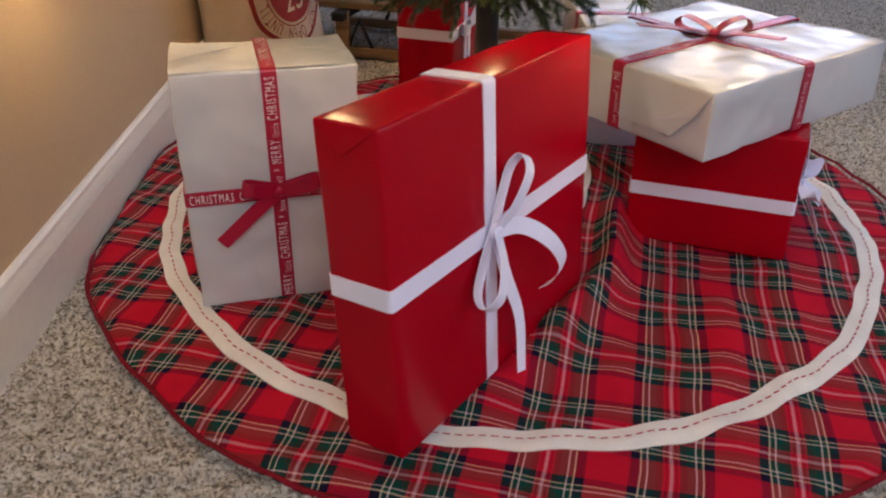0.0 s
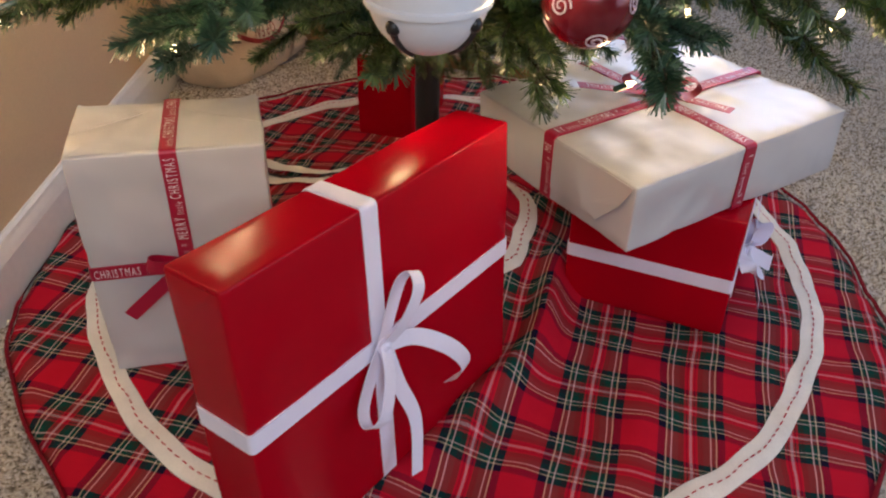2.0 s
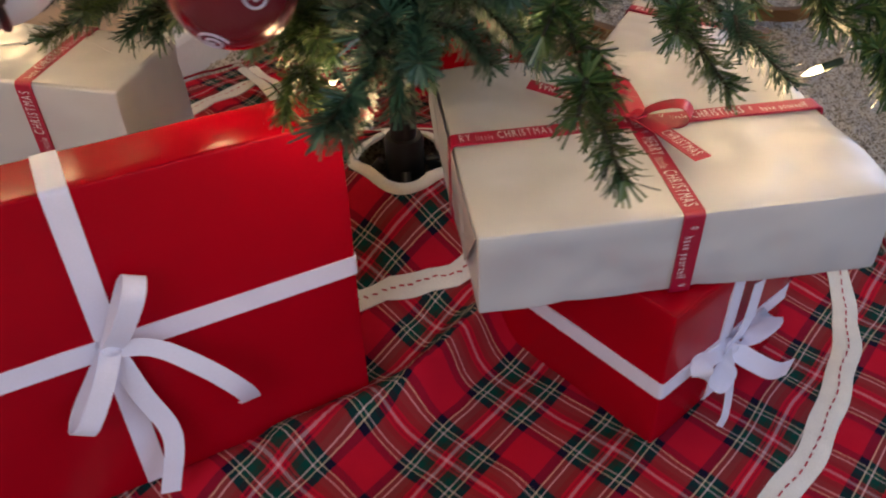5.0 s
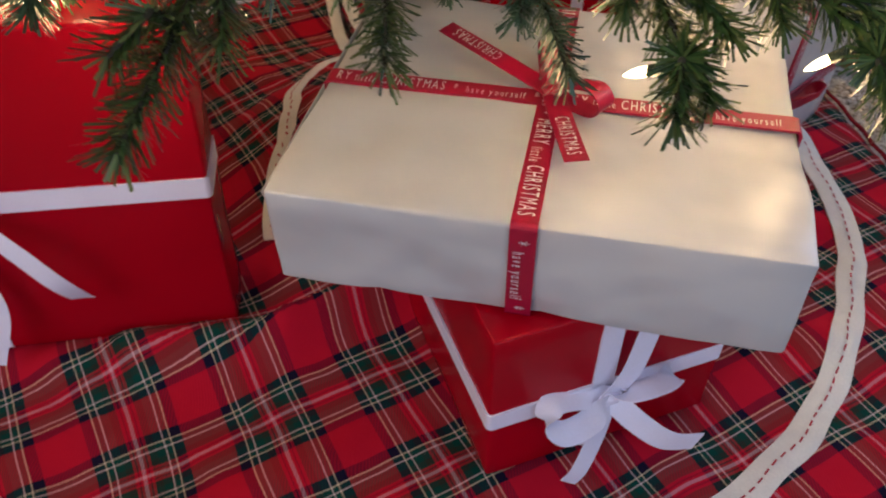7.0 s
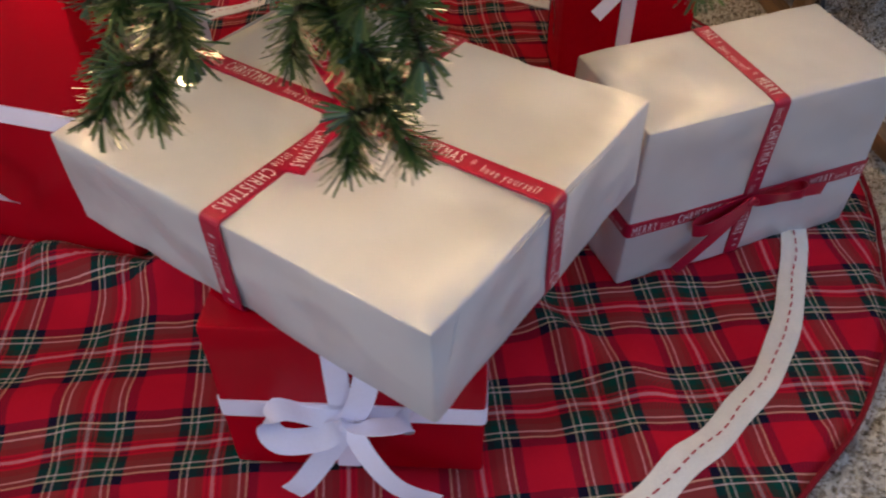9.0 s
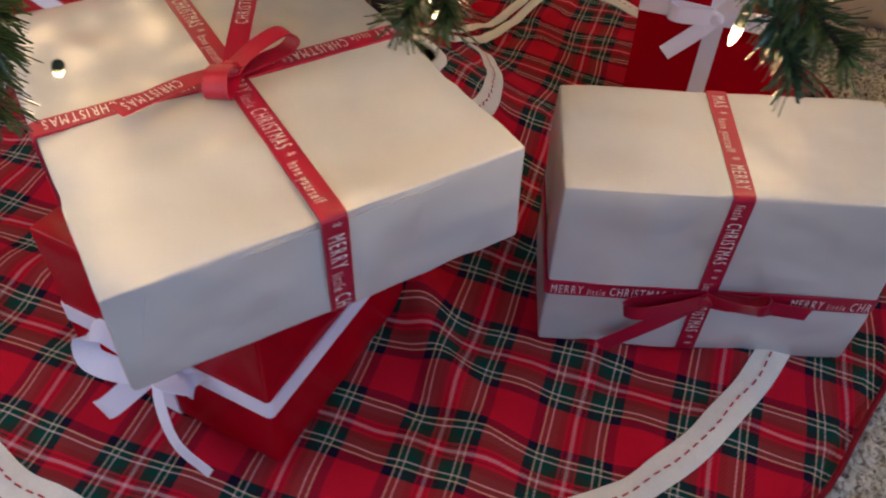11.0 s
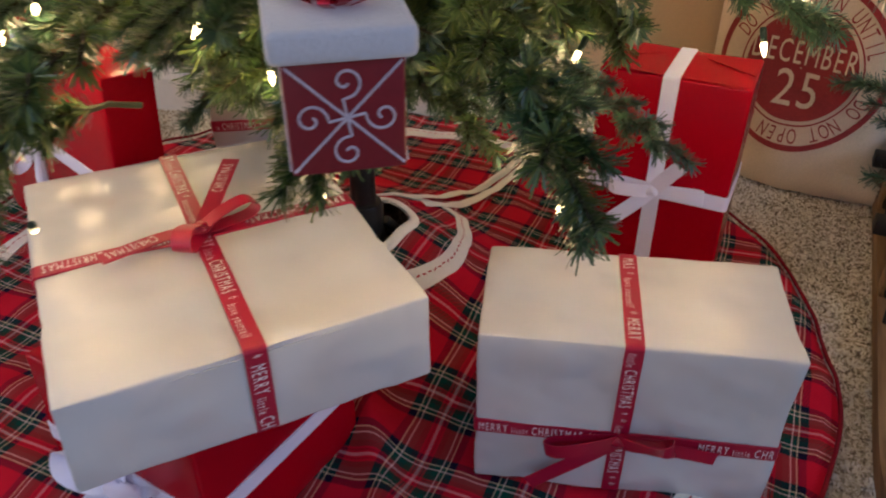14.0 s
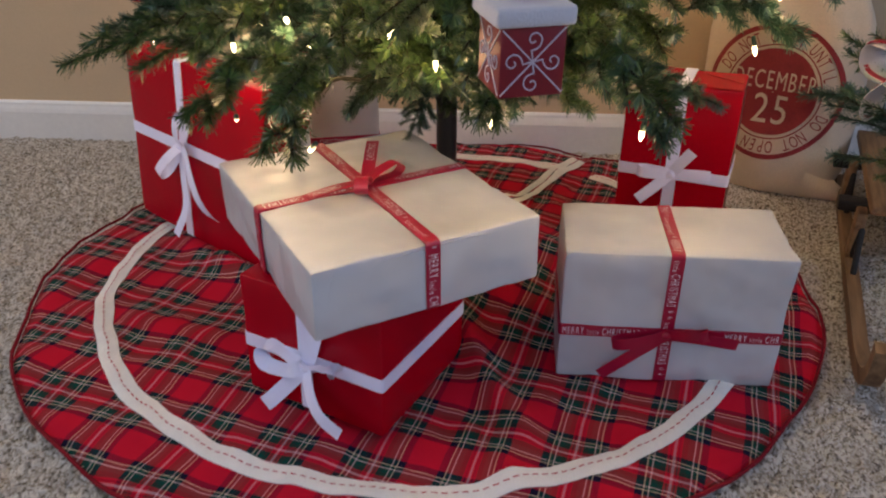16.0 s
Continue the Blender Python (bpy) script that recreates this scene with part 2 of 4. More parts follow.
def block(bm, x0, x1, y0, y1, z0, z1, bevel=0.0):
    geo = bmesh.ops.create_cube(bm, size=1.0)["verts"]
    bmesh.ops.scale(bm, verts=geo, vec=(x1 - x0, y1 - y0, z1 - z0))
    bmesh.ops.translate(bm, verts=geo, vec=((x0 + x1) / 2, (y0 + y1) / 2, (z0 + z1) / 2))
    if bevel:
        edges = list({e for v in geo for e in v.link_edges})
        bmesh.ops.bevel(bm, geom=edges, offset=bevel, segments=2, affect="EDGES", profile=0.5)
    return bm


def spline(points, per=8):
    """Catmull-Rom through the points."""
    p = [Vector(q) for q in points]
    p = [p[0] * 2 - p[1]] + p + [p[-1] * 2 - p[-2]]
    out = []
    for i in range(1, len(p) - 2):
        for k in range(per):
            t = k / per
            a, b, c, d = p[i - 1], p[i], p[i + 1], p[i + 2]
            out.append(0.5 * ((2 * b) + (c - a) * t + (2 * a - 5 * b + 4 * c - d) * t * t + (3 * b - a - 3 * c + d) * t ** 3))
    out.append(p[-2])
    return out


def tube(points, radius, sides=8, taper=1.0, closed_ends=True):
    bm = bmesh.new()
    rings = []
    n = len(points)
    ref = Vector((0.13, 0.21, 0.97))
    for i, p in enumerate(points):
        d = (Vector(points[min(i + 1, n - 1)]) - Vector(points[max(i - 1, 0)])).normalized()
        u = d.cross(ref).normalized()
        v = d.cross(u)
        r = radius * (1 + (taper - 1) * i / max(1, n - 1))
        rings.append([bm.verts.new(Vector(p) + r * (math.cos(2 * math.pi * k / sides) * u + math.sin(2 * math.pi * k / sides) * v)) for k in range(sides)])
    for a, b in zip(rings, rings[1:]):
        for k in range(sides):
            bm.faces.new((a[k], a[(k + 1) % sides], b[(k + 1) % sides], b[k]))
    if closed_ends:
        bm.faces.new(rings[0][::-1])
        bm.faces.new(rings[-1])
    return bm


def lathe(profile, sides=32):
    bm = bmesh.new()
    rings = []
    for r, z in profile:
        rings.append([bm.verts.new((r * math.cos(2 * math.pi * k / sides), r * math.sin(2 * math.pi * k / sides), z)) for k in range(sides)])
    for a, b in zip(rings, rings[1:]):
        for k in range(sides):
            bm.faces.new((a[k], a[(k + 1) % sides], b[(k + 1) % sides], b[k]))
    bm.faces.new(rings[0][::-1])
    bm.faces.new(rings[-1])
    return bm


TEXTS = {}


def text_mesh(body):
    """Vertices, faces and width of a line of type 1 high, from the built-in font."""
    if body not in TEXTS:
        cu = bpy.data.curves.new("type", "FONT")
        cu.body, cu.resolution_u = body, 3
        ob = new("type", cu)
        bpy.context.view_layer.update()
        me = bpy.data.meshes.new_from_object(ob.evaluated_get(bpy.context.evaluated_depsgraph_get()))
        v = np.array([q.co[:2] for q in me.vertices]) if len(me.vertices) else np.zeros((1, 2))
        TEXTS[body] = (v / 0.7, [tuple(q.vertices) for q in me.polygons], float(v[:, 0].max()) / 0.7)
        bpy.data.objects.remove(ob)
        bpy.data.curves.remove(cu)
        bpy.data.meshes.remove(me)
    return TEXTS[body]


# ---- room ----
room = {}


def room_shell():
    """Carpet, walls, ceiling and skirting boards; unseen walls have window openings to shape daylight."""
    x1, y0, y1, top = 2.6, -1.2, 4.2, 2.44
    # carpet pile in the part the camera passes
    nx, ny, step = 520, 640, 0.005
    xs, ys = WALL_X - 0.01 + np.arange(nx) * step, -0.15 + np.arange(ny) * step
    gx, gy = np.meshgrid(xs, ys)
    rng = np.random.default_rng(4)
    h = rng.random((ny, nx))
    h = 0.6 * h + 0.1 * (np.roll(h, 1, 0) + np.roll(h, -1, 0) + np.roll(h, 1, 1) + np.roll(h, -1, 1))
    low = rng.random((ny // 8 + 1, nx // 8 + 1)).repeat(8, 0).repeat(8, 1)[:ny, :nx]
    gz = -0.017 + 0.017 * h + 0.003 * low
    jx, jy = rng.random((2, ny, nx)) * 0.004 - 0.002
    co = np.stack([gx + jx, gy + jy, gz], -1).reshape(-1, 3)
    idx = np.arange(nx * ny).reshape(ny, nx)
    quads = np.stack([idx[:-1, :-1], idx[:-1, 1:], idx[1:, 1:], idx[1:, :-1]], -1).reshape(-1, 4)
    me = bpy.data.meshes.new("mesh")
    me.vertices.add(len(co))
    me.vertices.foreach_set("co", co.ravel())
    me.loops.add(quads.size)
    me.loops.foreach_set("vertex_index", quads.ravel().astype(np.int32))
    me.polygons.add(len(quads))
    me.polygons.foreach_set("loop_start", np.arange(0, quads.size, 4, dtype=np.int32))
    me.polygons.foreach_set("use_smooth", np.ones(len(quads), dtype=bool))
    me.update(calc_edges=True)
    tagged(part("carpet_pile", me, M_CARPET), "speckled beige and brown frieze carpet pile", "carpet", kind="structure")
    bm = bmesh.new()
    block(bm, WALL_X - 0.15, x1 + 0.15, y0 - 0.15, y1 + 0.15, -0.12, -0.016)
    tagged(part("floor", bm, M_CARPET), "speckled beige frieze carpet over the whole floor", "carpet", kind="structure")
    bm = block(bmesh.new(), WALL_X - 0.12, WALL_X, y0, y1, -0.011, top)
    tagged(part("wall_west", bm, M_WALL), "tan painted wall with orange peel texture", "wall", kind="structure")
    bm = bmesh.new()
    for a in ((WALL_X - 0.12, 0.98, -0.011, top), (2.52, x1 + 0.12, -0.011, top), (0.98, 2.52, -0.011, 1.05), (0.98, 2.52, 2.32, top)):
        block(bm, a[0], a[1], y1, y1 + 0.12, a[2], a[3])
    tagged(part("wall_north", bm, M_WALL), "unseen tan painted wall with a window opening", "wall", kind="structure")
    bm = bmesh.new()
    for a in ((y0, -0.4, -0.011, top), (1.4, y1, -0.011, top), (-0.4, 1.4, -0.011, 0.3), (-0.4, 1.4, 1.9, top)):
        block(bm, x1, x1 + 0.12, *a)
    tagged(part("wall_east", bm, M_WALL), "unseen tan painted wall with a wide window opening", "wall", kind="structure")
    # unseen wall, set close so its added opening lights the floor steeply
    bm = bmesh.new()
    for a in ((WALL_X - 0.12, -0.08), (1.18, x1 + 0.12)):
        block(bm, *a, y0 - 0.12, y0, -0.011, top)
    block(bm, -0.08, 1.18, y0 - 0.12, y0, -0.011, 1.1)
    block(bm, -0.08, 1.18, y0 - 0.12, y0, 2.32, top)
    tagged(part("wall_south", bm, M_WALL), "unseen tan painted wall with a window opening", "wall", kind="structure")
    bm = block(bmesh.new(), WALL_X - 0.12, x1 + 0.12, y0 - 0.12, y1 + 0.12, top, top + 0.1)
    tagged(part("ceiling", bm, M_CEIL), "plain white ceiling", "ceiling", kind="structure")
    # skirting board with an eased top edge
    bm = bmesh.new()
    prof = [(0.0, -0.011), (0.0135, -0.011), (0.0135, 0.058), (0.0115, 0.066), (0.0085, 0.074), (0.0075, 0.080), (0.004, 0.0835), (0.0, 0.084)]
    ends = []
    for y in (y0, y1):
        ends.append([bm.verts.new((WALL_X + dx, y, z)) for dx, z in prof])
    for k in range(len(prof)):
        j = (k + 1) % len(prof)
        bm.faces.new((ends[0][k], ends[0][j], ends[1][j], ends[1][k]))
    tagged(part("baseboard", finish(bm, False), M_TRIM), "white painted wooden baseboard with scuffs", "baseboard", kind="structure")


room_shell()

# ---- tree skirt ----
SLIT = math.radians(149)


FOLDS = ((0.415, 1.14, 0.375, 0.98, 0.034, 0.019), (0.375, 0.98, 0.29, 0.872, 0.030, 0.022), (0.29, 0.872, 0.20, 0.775, 0.014, 0.028), (0.43, 1.10, 0.38, 1.00, 0.010, 0.018),
         (0.50, 0.93, 0.44, 0.76, 0.007, 0.024), (0.33, 0.74, 0.56, 0.68, 0.006, 0.02), (0.60, 0.98, 0.56, 0.80, 0.005, 0.02),
         (0.40, 1.26, 0.60, 1.325, 0.020, 0.022), (0.60, 1.325, 0.67, 1.36, 0.012, 0.022), (0.58, 1.40, 0.72, 1.32, 0.007, 0.02), (0.66, 1.30, 0.78, 1.38, 0.006, 0.02),
         (0.10, 1.42, -0.18, 1.45, 0.008, 0.025), (0.42, 1.70, 0.36, 1.80, 0.010, 0.02), (0.24, 1.42, 0.30, 1.50, 0.012, 0.025), (0.02, 1.20, -0.16, 1.18, 0.010, 0.03))


def cloth_z(x, y):
    """Height of the cloth over the carpet: puckers, folds and a rise over the stand."""
    p = Vector((x, y, 0))
    z = 0.008 + 0.0060 * noise.noise(p * 9) + 0.0042 * noise.noise(p * 21 + Vector((3, 1, 7)))
    z += 0.0022 * noise.noise(Vector((x * 16 + y * 5, y * 46 - x * 12, 2.0)))
    for ax, ay, bx, by, hgt, wid in FOLDS:
        a, b = Vector((ax, ay, 0)), Vector((bx, by, 0))
        t = max(0, min(1, (p - a).dot(b - a) / (b - a).length_squared))
        d = (p - a.lerp(b, t)).length
        z += hgt * math.exp(-(d / wid) ** 2) * (0.5 + 0.5 * math.sin(math.pi * min(1, max(0, t * 0.8 + 0.1))))
    r = (p - Vector((TREE.x, TREE.y, 0))).length
    z += 0.108 * math.exp(-(r / 0.165) ** 2)
    return max(0.004, z)


def edge_r(a):
    return (0.5982 - 0.0055 * math.cos(a) - 0.0151 * math.cos(2 * a) - 0.0114 * math.sin(2 * a) - 0.0025 * math.cos(3 * a) + 0.0018 * math.sin(3 * a)
            + 0.003 * math.sin(11 * a) + 0.0014 * math.sin(23 * a + 2))


def trim_r(a):
    return (0.4974 - 0.001 * math.cos(a) + 0.0058 * math.sin(a) - 0.0064 * math.cos(2 * a) - 0.0057 * math.sin(2 * a) + 0.0015 * math.cos(3 * a) + 0.0044 * math.sin(3 * a)
            + 0.0018 * math.sin(13 * a) + 0.0010 * math.sin(37 * a))


INNER = ((-226, 0.168), (-200, 0.150), (-175, 0.128), (-136, 0.106), (-114, 0.115), (-95, 0.150), (-83, 0.184), (-72, 0.165), (-55, 0.157), (-45, 0.158), (-28, 0.143), (1, 0.141), (33, 0.112), (68, 0.116), (98, 0.128), (123, 0.150), (134, 0.168))


def inner_r(a):
    """The gathered inner trim is no circle: it has corners where the cloth is bunched."""
    deg = (math.degrees(a) + 226) % 360 - 226
    return float(np.interp(deg, [q[0] for q in INNER], [q[1] for q in INNER]))


def skirt_xy(a, r):
    """Inside, rings are centred on the tree; outside, on the skirt's own middle."""
    k = min(1, max(0, (r - 0.08) / 0.4))
    c = TREE.lerp(SKIRT, k)
    x, y = c.x + r * math.cos(a), c.y + r * math.sin(a)
    return max(x, WALL_X + 0.020), y


def cloth_strip(angles, inner, outer, lift, thick):
    """A band of cloth that follows the skirt between two radii."""
    bm = bmesh.new()
    rows = []
    for a in angles:
        row = []
        ri, ro = inner(a), outer(a)
        for k, r in enumerate((ri, ri + 0.25 * (ro - ri), ri + 0.5 * (ro - ri), ri + 0.75 * (ro - ri), ro)):
            x, y = skirt_xy(a, r)
            row.append(bm.verts.new((x, y, cloth_z(x, y) + lift + thick * (0.3 if k in (0, 4) else 1.0))))
        x, y = skirt_xy(a, ro)
        row.append(bm.verts.new((x, y, cloth_z(x, y) - 0.002)))
        x, y = skirt_xy(a, ri)
        row.append(bm.verts.new((x, y, cloth_z(x, y) - 0.002)))
        rows.append(row)
    for p, q in zip(rows, rows[1:]):
        for k in range(7):
            j = (k + 1) % 7
            bm.faces.new((p[k], q[k], q[j], p[j]))
    bm.faces.new(rows[0])
    bm.faces.new(rows[-1][::-1])
    return bm


def tree_skirt():
    thing = new("tree_skirt")
    tagged(thing, "round red tartan tree skirt with cream trim on the carpet", "tree skirt")
    na, nr = 300, 66
    verts, faces = [], []
    for i in range(na + 1):
        a = SLIT + 0.012 + (2 * math.pi - 0.012) * i / na
        for j in range(nr + 1):
            r0, r1 = 0.056 + 0.005 * math.sin(4 * a), edge_r(a)
            x, y = skirt_xy(a, r0 + (r1 - r0) * j / nr)
            z = cloth_z(x, y) + (0.004 if i > na - 6 else 0)
            if j >= nr - 1:
                z -= 0.004 * (j - nr + 2)
            verts.append((x, y, z))
    for i in range(na):
        for j in range(nr):
            k = i * (nr + 1) + j
            faces.append((k, k + 1, k + nr + 2, k + nr + 1))
    part("cloth", raw_mesh(verts, faces, True), M_TARTAN, thing, "red, green and navy tartan cloth with soft folds")
    full = [SLIT + 0.02 + (2 * math.pi - 0.03) * i / 400 for i in range(401)]
    part("hem_binding", cloth_strip(full, lambda a: edge_r(a) - 0.002, lambda a: edge_r(a) + 0.003, -0.001, 0.002), M_BIND, thing, "dark red bound hem")
    part("trim", cloth_strip(full, lambda a: trim_r(a) - 0.0135 - 0.0006 * math.sin(29 * a), lambda a: trim_r(a) + 0.0135 + 0.0006 * math.sin(41 * a), 0.0012, 0.0016), M_CREAM, thing, "cream cotton trim ring")
    part("inner_trim", cloth_strip(full, lambda a: inner_r(a) - 0.0115, lambda a: inner_r(a) + 0.0115, 0.0012, 0.0016), M_CREAM, thing, "cream cotton inner trim")
    part("collar_binding", cloth_strip(full, lambda a: 0.053 + 0.005 * math.sin(4 * a), lambda a: 0.066 + 0.005 * math.sin(4 * a), 0.001, 0.003), M_CREAM, thing, "cream bound collar edge")
    # running stitch down the middle of each trim
    for name, rad, dash, wid in (("stitching", trim_r, 0.0115, 0.0008), ("inner_stitching", inner_r, 0.0095, 0.0009)):
        v, f = [], []
        a = SLIT + 0.03
        while a < SLIT + 2 * math.pi - 0.03:
            r = rad(a)
            da = dash * 0.62 / r
            for aa in (a, a + da):
                for rr in (r - wid, r + wid):
                    x, y = skirt_xy(aa, rr + 0.0008 * math.sin(50 * aa))
                    v.append((x, y, cloth_z(x, y) + 0.0042))
            k = len(v) - 4
            f.append((k, k + 1, k + 3, k + 2))
            a += dash / r
        part(name, raw_mesh(v, f), M_STITCH, thing, "red running stitch")
    # cream edges of the opening, which runs out towards the wall
    for side, off in ((-1, -0.012), (1, 0.014)):
        bm = bmesh.new()
        rows = []
        d = Vector((math.cos(SLIT), math.sin(SLIT), 0))
        w = Vector((-d.y, d.x, 0))
        for i in range(41):
            s = 0.10 + 0.46 * i / 40
            x0, y0 = skirt_xy(SLIT, s)
            row = []
            for k in range(4):
                q = Vector((x0, y0, 0)) + w * (off + side * 0.004 * math.sin(9 * s) + 0.017 * (k / 3 - 0.5))
                row.append(bm.verts.new((max(q.x, WALL_X + 0.02), q.y, cloth_z(q.x, q.y) + (0.0032 if 0 < k < 3 else 0.001) + (0.003 if side > 0 else 0.0045) + 0.004 * abs(math.sin(7 * s + side)))))
            rows.append(row)
        for p, q in zip(rows, rows[1:]):
            for k in range(3):
                bm.faces.new((p[k], q[k], q[k + 1], p[k + 1]))
        part("opening_edge", bm, M_CREAM, thing, "cream bound edge of the opening")


tree_skirt()

# ---- wrapped gifts ----
RED_LINE = "MERRY little CHRISTMAS  *  have yourself a  "


def paper_box(l, w, h, seed, crumple=0.0012, r=0.0035):
    """A wrapped box on z = 0, with softened edges and a slightly uneven paper skin."""
    half = (l / 2, w / 2, h / 2)

    def stops(a):
        n = max(6, int(2 * a / 0.014))
        return [-a, -a + r * 0.3, -a + r] + [-a + r + (2 * a - 2 * r) * i / n for i in range(1, n)] + [a - r, a - r * 0.3, a]

    bm = bmesh.new()
    for axis in range(3):
        u, v = (axis + 1) % 3, (axis + 2) % 3
        for sign in (-1, 1):
            su, sv = stops(half[u]), stops(half[v])
            grid = []
            for a in su:
                row = []
                for b in sv:
                    p = [0, 0, 0]
                    p[axis], p[u], p[v] = sign * half[axis], a, b
                    p = Vector(p)
                    q = Vector([max(-half[k] + r, min(half[k] - r, p[k])) for k in range(3)])
                    d = (p - q).normalized()
                    p = q + r * d
                    s = Vector((seed * 3.1, seed * 1.7, 0))
                    p += d * crumple * (noise.noise(p * 11 + s) + 0.4 * noise.noise(p * 30 + s) - 0.7 * max(0, 0.12 - abs(noise.noise(p * 6.5 + s * 2))) / 0.12 - 0.30)
                    row.append(bm.verts.new(p + Vector((0, 0, h / 2))))
                grid.append(row)
            for i in range(len(su) - 1):
                for j in range(len(sv) - 1):
                    bm.faces.new((grid[i][j], grid[i + 1][j], grid[i + 1][j + 1], grid[i][j + 1]))
    bmesh.ops.remove_doubles(bm, verts=bm.verts, dist=0.00005)
    return bm


def slab(points, normal, thick):
    """A thin folded sheet: a polygon with thickness."""
    bm = bmesh.new()
    n = Vector(normal) * thick
    a = [bm.verts.new(Vector(p)) for p in points]
    b = [bm.verts.new(Vector(p) + n) for p in points]
    bm.faces.new(a[::-1])
    bm.faces.new(b)
    for i in range(len(a)):
        j = (i + 1) % len(a)
        bm.faces.new((a[i], a[j], b[j], b[i]))
    return finish(bm, False)


def end_flaps(thing, l, w, h, axis, sign, mat):
    """The folded paper at an end of the parcel: two side folds and the closing flap."""
    if axis == "x":
        o = lambda a, b, k: (sign * (l / 2 + k), a, b + h / 2)
        n, A, B = (sign, 0, 0), w / 2, h / 2
    elif axis == "z":
        o = lambda a, b, k: (a, b, h / 2 + sign * (h / 2 + k))
        n, A, B = (0, 0, sign), l / 2, w / 2
    e = 0.003
    d = min(A, B) * 1.35
    if axis == "z":
        part("folded_flap", slab([o(-A + e, -B + e, 0.0004), o(A - e, -B + e, 0.0004), o(A - d, B * 0.62, 0.0006), o(-A + d, B * 0.62, 0.0006)], n, 0.0004), mat, thing, "folded paper end flap")
    elif sign > 0:
        part("folded_flap", slab([o(-A + 0.005, -B + e, -0.0027), o(-A + 0.026, B - 0.007, -0.0027), o(A - 0.026, B - 0.007, -0.0027), o(A - 0.005, -B + e, -0.0027)], n, 0.0014), mat, thing, "folded paper end flap")
        return
    else:
        part("folded_flap", slab([o(-A + e, B - e, 0.0003), o(A - e, B - e, 0.0003), o(0.64 * A, -0.56 * B, 0.0003), o(-0.64 * A, -0.56 * B, 0.0003)], n, 0.0005), mat, thing, "folded paper end flap")
        for s in (-1, 1):
            part("flap_lip", slab([o(s * (A - e), B - e, 0.0010), o(s * 0.88 * A, 0.3 * B, 0.0040), o(s * 0.64 * A, -0.56 * B, 0.0022), o(s * 0.45 * A, -0.3 * B, 0.0008)], n, 0.0004), mat, thing)
        return
    for s in (-1, 1):
        part("folded_corner", slab([o(s * (A - e), B - e, 0.0003), o(s * (A - e), -B * 0.2, 0.0003), o(s * (A - d * 0.9), B * 0.45, 0.0003)], n, 0.0005), mat, thing)


def band(l, w, h, axis, at, width):
    """A ribbon drawn round the box in the plane across axis, at that offset."""
    r, t = 0.004, 0.0011
    if axis == "z":
        A, B, put = l / 2, w / 2, lambda a, b, c: (a, b, at + c)
    elif axis == "x":
        A, B, put = w / 2, h / 2, lambda a, b, c: (at + c, a, b + h / 2)
    else:
        A, B, put = l / 2, h / 2, lambda a, b, c: (a, at + c, b + h / 2)
    loop = []
    for cx, cy, a0 in ((A - r, B - r, 0), (-A + r, B - r, 90), (-A + r, -B + r, 180), (A - r, -B + r, 270)):
        for k in range(5):
            a = radians(a0 + 90 * k / 4)
            loop.append((cx, cy, math.cos(a), math.sin(a)))
    bm = bmesh.new()
    rings = []
    for cx, cy, c, s in loop:
        ring = []
        for off, cc in ((r + t, -width / 2), (r + t, width / 2), (r - 0.0008, width / 2), (r - 0.0008, -width / 2)):
            ring.append(bm.verts.new(put(cx + c * off, cy + s * off, cc)))
        rings.append(ring)
    for i in range(len(rings)):
        p, q = rings[i], rings[(i + 1) % len(rings)]
        for k in range(4):
            bm.faces.new((p[k], q[k], q[(k + 1) % 4], p[(k + 1) % 4]))
    return finish(bm, False)


def ribbon_strip(points, sides, width, thick=0.0007, per=8):
    """A free length of ribbon along a curve; sides gives its width's direction at each point."""
    path, side = spline(points, per), spline(sides, per)
    bm = bmesh.new()
    rows = []
    for i, p in enumerate(path):
        d = (path[min(i + 1, len(path) - 1)] - path[max(i - 1, 0)])
        s = side[i]
        s = (s - d * (s.dot(d) / max(d.length_squared, 1e-12)))
        s = s.normalized() if s.length > 1e-9 else Vector((0, 0, 1))
        nrm = d.cross(s).normalized() * thick / 2
        w = s * width / 2
        rows.append([bm.verts.new(p - w + nrm), bm.verts.new(p + w + nrm), bm.verts.new(p + w - nrm), bm.verts.new(p - w - nrm)])
    for p, q in zip(rows, rows[1:]):
        for k in range(4):
            bm.faces.new((p[k], q[k], q[(k + 1) % 4], p[(k + 1) % 4]))
    bm.faces.new(rows[0][::-1])
    bm.faces.new(rows[-1])
    return bm


